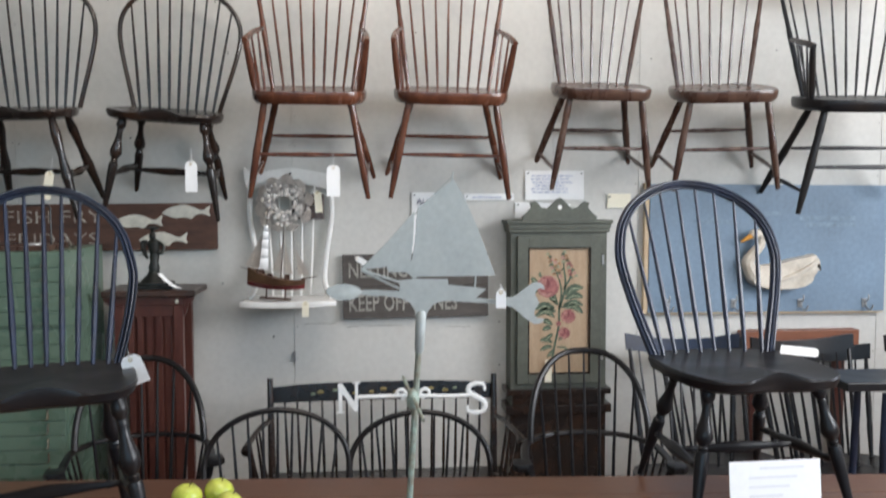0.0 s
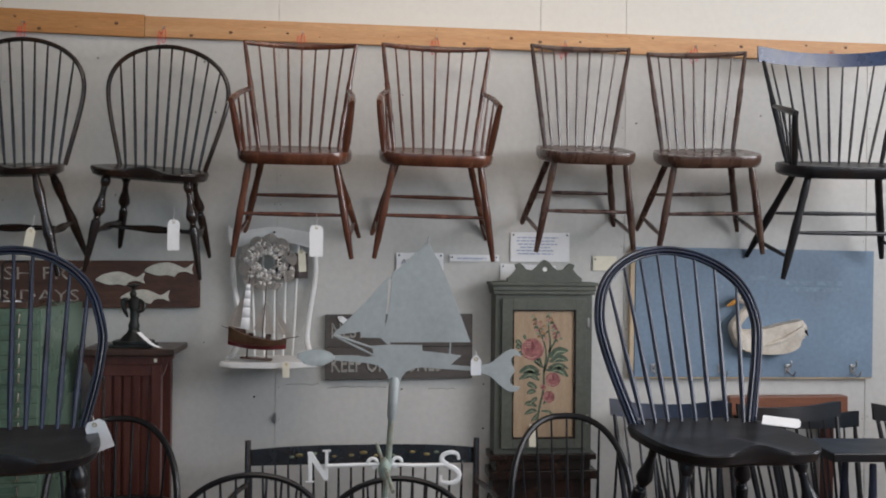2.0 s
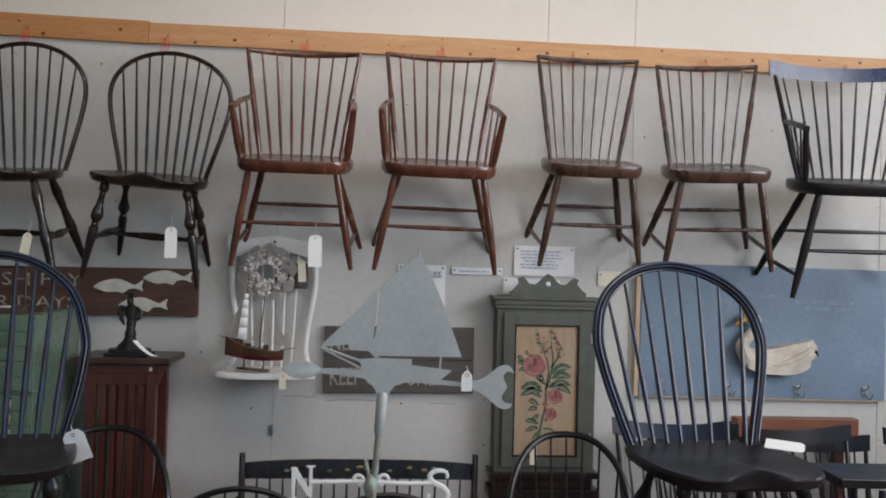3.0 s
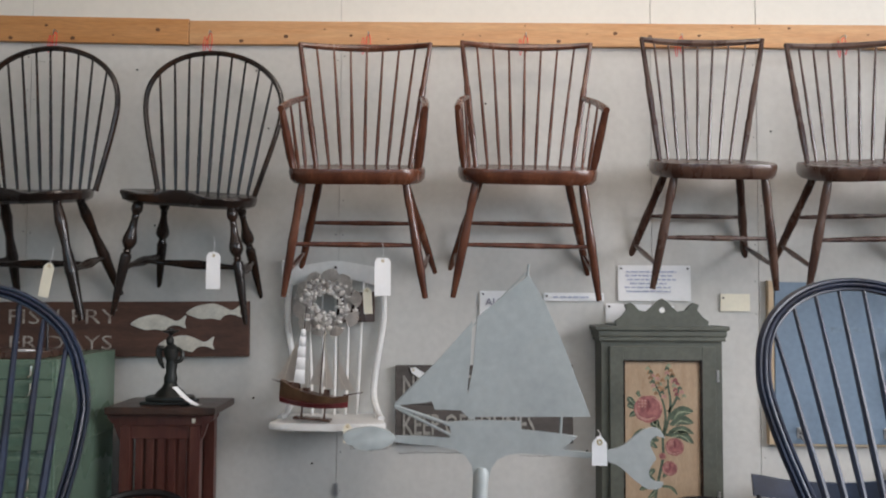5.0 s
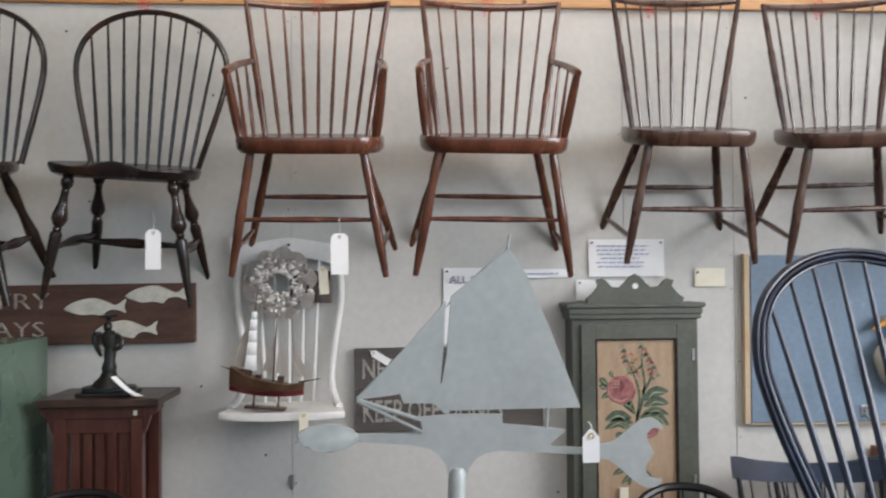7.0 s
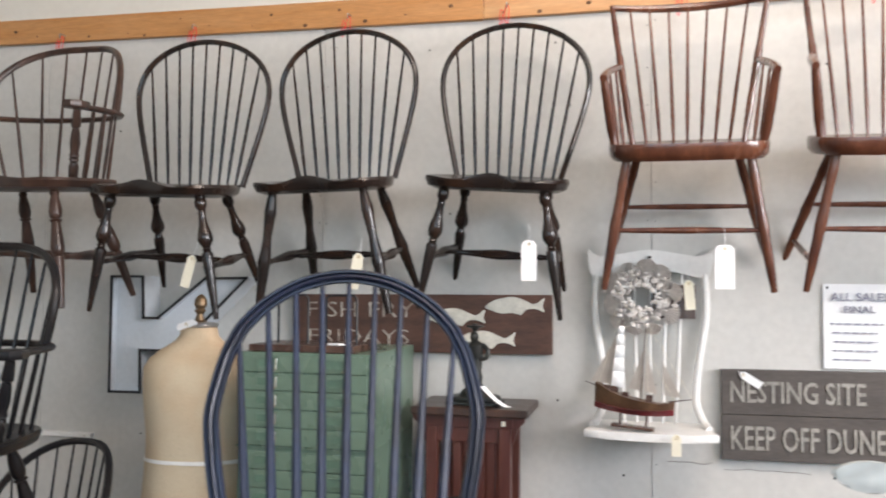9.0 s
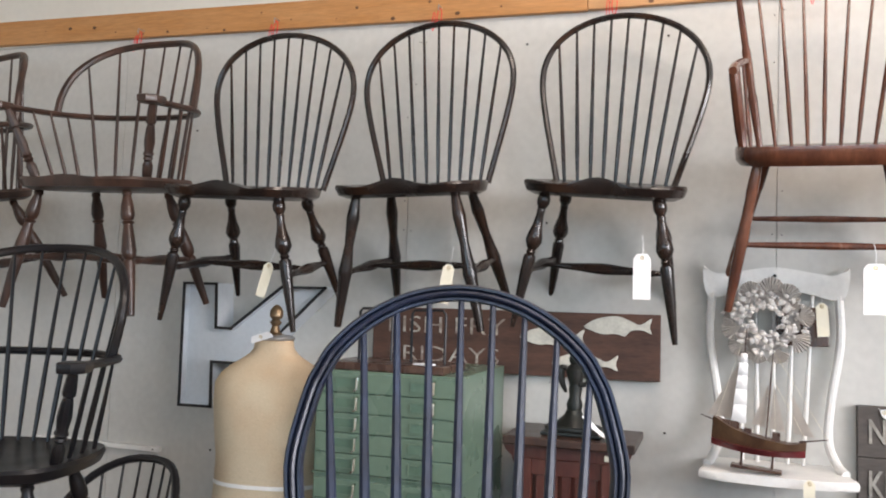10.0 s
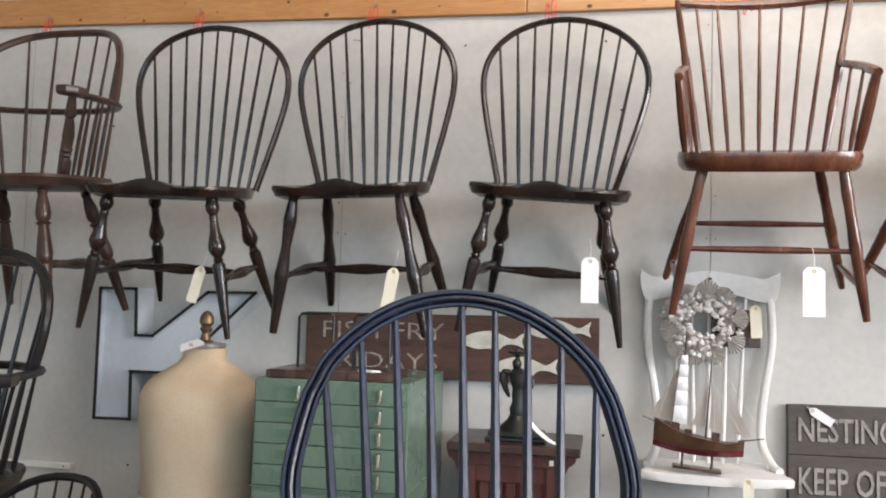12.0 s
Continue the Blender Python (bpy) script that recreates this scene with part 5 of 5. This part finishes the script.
# dress form, one plain shape
bm = B()
ring_prev = None
PROF = [(0.72, 0.175, 0.12), (0.80, 0.178, 0.125), (0.90, 0.165, 0.12), (1.0, 0.158, 0.115), (1.08, 0.155, 0.118), (1.16, 0.162, 0.128), (1.24, 0.168, 0.13), (1.30, 0.168, 0.12), (1.33, 0.152, 0.105), (1.352, 0.126, 0.085), (1.372, 0.095, 0.066), (1.388, 0.072, 0.056), (1.405, 0.059, 0.05), (1.432, 0.055, 0.049)]
rows = [[bm.verts.new((w * math.copysign(abs(math.cos(a)) ** 0.85, math.cos(a)), -d * math.copysign(abs(math.sin(a)) ** 0.9, math.sin(a)), z)) for a in [2 * math.pi * k / 32 for k in range(32)]] for z, w, d in PROF]
for r, s in zip(rows, rows[1:]):
    for k in range(32):
        bm.faces.new((r[k], r[(k + 1) % 32], s[(k + 1) % 32], s[k]))
bm.faces.new(rows[0])
bm.faces.new(rows[-1])
nb = len(bm.faces)
turned(bm, (0, 0, 1.432), (0, 0, 1.448), [(0, 0.057), (0.3, 0.06), (0.8, 0.055), (1, 0.035)], 24)
nc = len(bm.faces)
turned(bm, (0, 0, 1.446), (0.004, 0, 1.54), [(0, 0.03), (0.1, 0.015), (0.3, 0.01), (0.42, 0.018), (0.5, 0.012), (0.62, 0.02), (0.8, 0.019), (0.93, 0.012), (1, 0.003)], 16)
nm = len(bm.faces)
band = [bm.verts.new((0.1605 * math.copysign(abs(math.cos(a)) ** 0.85, math.cos(a)), -0.1185 * math.copysign(abs(math.sin(a)) ** 0.9, math.sin(a)), z)) for z in (1.0, 1.012) for a in [2 * math.pi * k / 32 for k in range(32)]]
for k in range(32):
    bm.faces.new((band[k], band[(k + 1) % 32], band[32 + (k + 1) % 32], band[32 + k]))
turned(bm, (0, 0, 0.73), (0, 0, 0.08), [(0, 0.02), (0.9, 0.02), (1, 0.03)], 12)
for a in (30, 150, 270):
    tube(bm, [(0, 0, 0.12), (0.15 * math.cos(radians(a)), 0.15 * math.sin(radians(a)), 0.08), (0.22 * math.cos(radians(a)), 0.22 * math.sin(radians(a)), 0.0)], 0.012, 8)
bm.faces.ensure_lookup_table()
idx = [0] * nb + [1] * (nc - nb) + [4] * (nm - nc) + [2] * 32 + [3] * (len(bm.faces) - nm - 32)
for f, i in zip(bm.faces, idx):
    f.material_index = i
form = part("dress_form", bm, M_LINEN, None, "cream linen dress form with a metal neck cap on a stand")
for m_ in (M_STEEL, M_WHITE, M_BLACKIRON, M_KNOB):
    form.data.materials.append(m_)
form.matrix_world = pose(-1.39, 3.84, 0, 0, 0, 8) @ Matrix.Diagonal((1.06, 1, 1, 1))
form["category"] = "dress form"

tag_on_string(-1.40, 3.765, 1.452, 0.075, 0.022, M_PAPER, "small white label tied round the dress form neck", -18, 0.005, 25)

# painted settee
se = thing("painted_settee", pose(0.46, 3.66, 0.0), "black painted spindle-back settee with stencilled flowers on its crest", "bench")
bm = B()
box(bm, -0.5, 0.5, -0.24, 0.2, 0.405, 0.44, 0.008)
part("seat", bm, M_BLACK, se)
bm = B()
lo, hi = [], []
for k in range(17):
    u = k / 8 - 1
    lo.append(bm.verts.new((u * 0.46, 0.232, 0.725 - 0.004 * u * u)))
    hi.append(bm.verts.new((u * 0.46, 0.245, 0.80 - 0.016 * abs(u) ** 3)))
for k in range(16):
    bm.faces.new((lo[k], lo[k + 1], hi[k + 1], hi[k]))
bmesh.ops.solidify(bm, geom=bm.faces[:], thickness=0.014)
cr = part("crest_rail", bm, M_BLACK, se)
for k, (u, c, s) in enumerate(((-0.26, M_BRASS, 0.018), (-0.20, M_LEAFL, 0.014), (-0.12, M_BRASS, 0.012), (-0.05, M_BRASS, 0.013), (0.0, M_BRASS, 0.018), (0.05, M_BRASS, 0.012), (0.12, M_LEAFL, 0.012), (0.2, M_BRASS, 0.014), (0.26, M_BRASS, 0.016), (-0.29, M_LEAFL, 0.012), (0.3, M_LEAFL, 0.012))):
    part("stencil", sphere(B(), (u, 0.2305, 0.762 + 0.008 * math.sin(k * 2)), s * 0.9, 0.0022, s * 0.45, 10, 6), c, cr, "faded stencilled flower")
for s in (-1, 1):
    part("post", turned(B(), (s * 0.455, 0.16, 0.43), (s * 0.467, 0.235, 0.825), [(0, 0.016), (0.3, 0.015), (1, 0.012)], 10), M_BLACK, se)
    part("arm", tube(B(), catmull([(s * 0.462, 0.21, 0.655), (s * 0.49, 0.08, 0.66), (s * 0.51, -0.10, 0.655), (s * 0.515, -0.17, 0.635)], 4), [0.011] * 9 + [0.014, 0.017, 0.02, 0.016], 9), M_BLACK, se)
    part("arm_post", turned(B(), (s * 0.47, -0.12, 0.43), (s * 0.51, -0.13, 0.65), [(0, 0.012), (0.3, 0.018), (0.6, 0.012), (1, 0.012)], 9), M_BLACK, se)
    for k in range(2):
        part("arm_spindle", turned(B(), (s * 0.465, 0.06 - 0.08 * k, 0.43), (s * 0.495, 0.07 - 0.08 * k, 0.655), SPINDLE, 7), M_BLACK, se)
    for y in (-0.18, 0.17):
        part("leg", turned(B(), (s * 0.42, y * 0.85, 0.41), (s * 0.47, y * 1.1, 0), TAPER, 10), M_BLACK, se)
for k in range(17):
    u = (k - 8) / 9
    part("spindle", turned(B(), (u * 0.44, 0.165, 0.43), (u * 0.46, 0.238, 0.735), SPINDLE, 7), M_BLACK, se)

# ---- the weathervane on the table ----
wv = thing("weathervane", pose(0.52, 2.50, 0.7505, 0, 0, 4), "weathered grey metal sailing-ship weathervane standing on the plank table", "weathervane")


def vane(name, outline, th=0.0025):
    return part(name, upright(B(), outline, -th, th, 0.0006), M_ZINC, wv, smooth=False)


vane("hull", [(-0.058, 0.613), (-0.012, 0.616), (0.068, 0.614), (0.068, 0.599), (0.141, 0.591), (0.167, 0.587), (0.138, 0.564), (0.185, 0.560), (0.185, 0.549), (0.066, 0.559), (0.044, 0.557), (0.027, 0.549), (0.016, 0.534), (0.012, 0.515), (-0.014, 0.517), (-0.016, 0.538), (-0.028, 0.556), (-0.042, 0.566), (-0.071, 0.572), (-0.139, 0.578), (-0.152, 0.580), (-0.152, 0.5905), (-0.114, 0.590), (-0.055, 0.585), (-0.052, 0.594)])
vane("tail", blob_outline([(0.186, 0.5595), (0.237, 0.565), (0.258, 0.579), (0.281, 0.596), (0.300, 0.602), (0.314, 0.596), (0.321, 0.582), (0.307, 0.587), (0.295, 0.578), (0.297, 0.564), (0.306, 0.547), (0.294, 0.532), (0.293, 0.517), (0.304, 0.508), (0.318, 0.507), (0.313, 0.497), (0.294, 0.494), (0.272, 0.507), (0.252, 0.525), (0.232, 0.540), (0.186, 0.5495)], 2), 0.002)
part("pointer", upright(B(), blob_outline([(-0.238, 0.591), (-0.222, 0.602), (-0.189, 0.606), (-0.163, 0.600), (-0.149, 0.590), (-0.149, 0.582), (-0.163, 0.572), (-0.189, 0.565), (-0.216, 0.570), (-0.231, 0.580)], 3), -0.004, 0.004, 0.002), M_ZINC, wv)
vane("sail", [(-0.15, 0.641), (-0.071, 0.724), (-0.0165, 0.785), (-0.020, 0.72), (-0.0260, 0.664), (-0.0235, 0.659), (-0.0155, 0.705), (-0.0085, 0.792), (0.073, 0.857), (0.080, 0.866), (0.087, 0.857), (0.108, 0.822), (0.143, 0.743), (0.190, 0.620), (-0.012, 0.622), (-0.012, 0.617), (-0.020, 0.617), (-0.036, 0.633), (-0.081, 0.634), (-0.086, 0.649), (-0.098, 0.646)])
for x0, z0, x1, z1, r in ((-0.15, 0.641, -0.052, 0.607, 0.0032), (-0.15, 0.639, -0.050, 0.589, 0.0026), (-0.15, 0.643, 0.08, 0.872, 0.0014)):
    part("stay", tube(B(), [(x0, 0, z0), (x1, 0, z1)], r, 6), M_ZINC, wv)
part("stay", tube(B(), [(0.137, 0, 0.59), (0.139, 0, 0.621)], 0.0025, 6), M_ZINC, wv)
part("mast_top", tube(B(), [(0.078, 0, 0.855), (0.082, 0, 0.884)], 0.0022, 6), M_ZINC, wv)
part("socket", turned(B(), (0.0, 0, 0.535), (-0.006, 0, 0.430), [(0, 0.008), (0.08, 0.0135), (0.9, 0.0125), (1, 0.009)], 12), M_ZINC, wv)
part("pole", turned(B(), (-0.006, 0, 0.45), (-0.035, 0, 0.0), [(0, 0.0075), (0.5, 0.0085), (0.85, 0.008), (1, 0.009)], 10), M_VERDI, wv)
part("foot", turned(B(), (-0.035, 0, 0.0), (-0.035, 0, 0.02), [(0, 0.07), (0.6, 0.065), (1, 0.02)], 20), M_BLACKIRON, wv)
part("hub", sphere(B(), (-0.022, 0, 0.31), 0.017, 0.017, 0.03), M_VERDI, wv)
part("arm", tube(B(), catmull([(-0.165, 0.0, 0.322), (-0.10, 0.0, 0.322), (-0.04, 0, 0.322), (0.0, 0, 0.320), (0.06, 0, 0.316), (0.125, 0.0, 0.316)], 4), 0.005, 8), M_WHITE, wv, "white painted arm")
part("arm", tube(B(), catmull([(-0.022, 0.20, 0.325), (-0.022, 0.05, 0.315), (-0.022, -0.05, 0.315), (-0.022, -0.18, 0.305)], 4), 0.005, 8), M_VERDI, wv)
for s in (-1, 1):
    part("scroll", tube(B(), [(-0.022 + s * (0.03 + 0.012 * math.cos(a)), 0, 0.325 + 0.012 * math.sin(a)) for a in [k * math.pi / 6 for k in range(10)]], 0.0045, 7), M_WHITE, wv)
part("letter_n", upright(B(), [(-0.208, 0.287), (-0.1995, 0.287), (-0.1995, 0.336), (-0.1685, 0.287), (-0.160, 0.287), (-0.160, 0.357), (-0.1675, 0.357), (-0.1675, 0.306), (-0.1985, 0.357), (-0.210, 0.357), (-0.210, 0.352), (-0.208, 0.351)], -0.003, 0.003, 0.0008), M_WHITE, wv, "white cut metal letter N", smooth=False)
part("serif", upright(B(), [(-0.214, 0.284), (-0.193, 0.284), (-0.193, 0.2865), (-0.214, 0.2865)], -0.003, 0.003), M_WHITE, wv, smooth=False)
part("serif", upright(B(), [(-0.174, 0.3575), (-0.154, 0.3575), (-0.154, 0.3605), (-0.174, 0.3605)], -0.003, 0.003), M_WHITE, wv, smooth=False)
SP = catmull([(0.163, 0, 0.327), (0.160, 0, 0.341), (0.143, 0, 0.346), (0.124, 0, 0.340), (0.121, 0, 0.326), (0.135, 0, 0.314), (0.155, 0, 0.303), (0.165, 0, 0.288), (0.156, 0, 0.273), (0.137, 0, 0.270), (0.119, 0, 0.275), (0.118, 0, 0.290)], 3)
m_ = len(SP)
part("letter_s", tube(B(), SP, [0.0035 + 0.0035 * math.sin(math.pi * k / (m_ - 1)) for k in range(m_)], 8, flat=0.5, side=(0, 1, 0)), M_WHITE, wv, "white cut metal letter S")

# ---- small things on the table ----
for k, (x, y, r) in enumerate(((-0.088, 2.62, 0.040), (-0.012, 2.66, 0.039), (0.028, 2.575, 0.035))):
    ap = thing("apple", pose(x, y, 0.75 + r * 0.9, 10 * k, 12, 40 * k), "fresh green apple lying on the plank table", "apple", "green apples on the table")
    bm = B()
    n = 16
    pr = []
    for j in range(13):
        a = math.pi * j / 12
        pr.append((r * math.sin(a) * (1 + 0.05 * math.cos(a)), r * 0.92 * math.cos(a) - 0.16 * r * math.exp(-((math.sin(a) / 0.3) ** 2)) * (1 if a < 1.57 else -1)))
    rows = [[bm.verts.new((max(w, 0.0004) * math.cos(t), max(w, 0.0004) * math.sin(t), z)) for t in [2 * math.pi * i / n for i in range(n)]] for w, z in pr]
    for a, b in zip(rows, rows[1:]):
        for i in range(n):
            bm.faces.new((a[i], a[(i + 1) % n], b[(i + 1) % n], b[i]))
    part("flesh", bm, M_APPLE, ap)
    part("stalk", tube(B(), [(0, 0, r * 0.7), (0.002, 0.001, r * 0.95), (0.006, 0.002, r * 1.12)], 0.0012, 6), M_WALNUT, ap)
cd = thing("notice_card", pose(1.245, 2.29, 0.75, -8, 1.5, 6), "white printed card standing upright on the plank table", "sign card")
part("card", box(B(), 0, 0.245, 0, 0.003, 0.0, 0.185), M_PAPER, cd, smooth=False)
for k in range(4):
    part("writing", box(B(), 0.05 + 0.03 * (k == 0), 0.2 - 0.02 * k, -0.0008, -0.0002, 0.165 - 0.022 * k, 0.171 - 0.022 * k), mat("faint_grey_print", (0.72, 0.72, 0.74), 0.8, vary=0.05), cd, "line of faint print", smooth=False)
pg = thing("wooden_peg", pose(-0.60, 2.68, 0.75), "small pale turned wooden peg standing on the table", "peg")
part("peg", turned(B(), (0, 0, 0), (0.002, 0, 0.09), [(0, 0.01), (0.3, 0.009), (0.45, 0.007), (0.6, 0.009), (1, 0.006)], 10), M_RAIL, pg)

# ---- far end: box, dark table and stacked chairs ----
rb = thing("console_table", pose(2.34, 3.98, 0.0), "narrow reddish brown wooden rack shelf against the wall below the board", "table")
M_ORANGEWOOD = mat("orange_brown_wood", (0.25, 0.09, 0.045), 0.45, vary=0.3, scale=5, stretch=(1, 6, 6))
part("top", box(B(), -0.215, 0.355, 0.13, 0.19, 0.865, 0.948, 0.003), M_ORANGEWOOD, rb, smooth=False)
for x in (-0.2, 0.22):
    for y in (0.15,):
        part("leg", box(B(), x + 0.028, x + 0.072, y - 0.012, y + 0.032, 0, 0.864, 0.003), M_REDWOOD, rb, smooth=False)
part("stretcher", box(B(), -0.128, 0.248, 0.15, 0.17, 0.3, 0.34, 0.002), M_REDWOOD, rb, smooth=False)
dt = thing("black_bench", pose(2.60, 3.25, 0.0, 0, 0, -3), "black painted high bench beside the comb-back chairs", "bench")
part("top", box(B(), -0.53, 0.6, -0.11, 0.13, 0.885, 0.917, 0.004), M_JET, dt, smooth=False)
for x in (-0.38, 0.52):
    for y in (-0.09, 0.09):
        part("leg", turned(B(), (x, y, 0.875), (x * 1.05, y * 1.3, 0), TAPER, 10), M_NAVY, dt)
part("stretcher", turned(B(), (-0.385, 0, 0.3), (0.53, 0, 0.3), STRETCH, 8), M_NAVY, dt)

# side table on the left with a chair on it
sd = thing("side_table", pose(-1.80, 3.12, 0.0), "plain black wooden side table carrying a fan-back armchair", "table")
part("tabletop", box(B(), -0.36, 0.3, -0.3, 0.27, 0.715, 0.75, 0.004), M_JET, sd, smooth=False)
for x in (-0.32, 0.26):
    for y in (-0.26, 0.23):
        part("leg", turned(B(), (x, y, 0.715), (x, y, 0), TAPER, 10), M_JET, sd)

sack_chair(pose(-1.73, 3.12, 0.751, 0, 0, 14), "black fan-backed wooden armchair standing on the side table", M_JET, "", 1.05, 1.0, 1.0, spindles=9, bow_w=0.285, pinch=0.22, bow_h=0.28, arm_z=0.65)
pt = thing("price_tag", pose(1.61, 2.67, 1.130, 14, 2, -30) @ Matrix.Diagonal((0.65, 1.0, 1, 1)), "white card tag lying on the blue-black wooden chair seat", "price tag")
part("card", slab(B(), [(-0.075, -0.03), (0.065, -0.03), (0.078, -0.018), (0.078, 0.018), (0.065, 0.03), (-0.075, 0.03)], 0, 0.0015, 0), M_PAPER, pt, smooth=False)
#END#
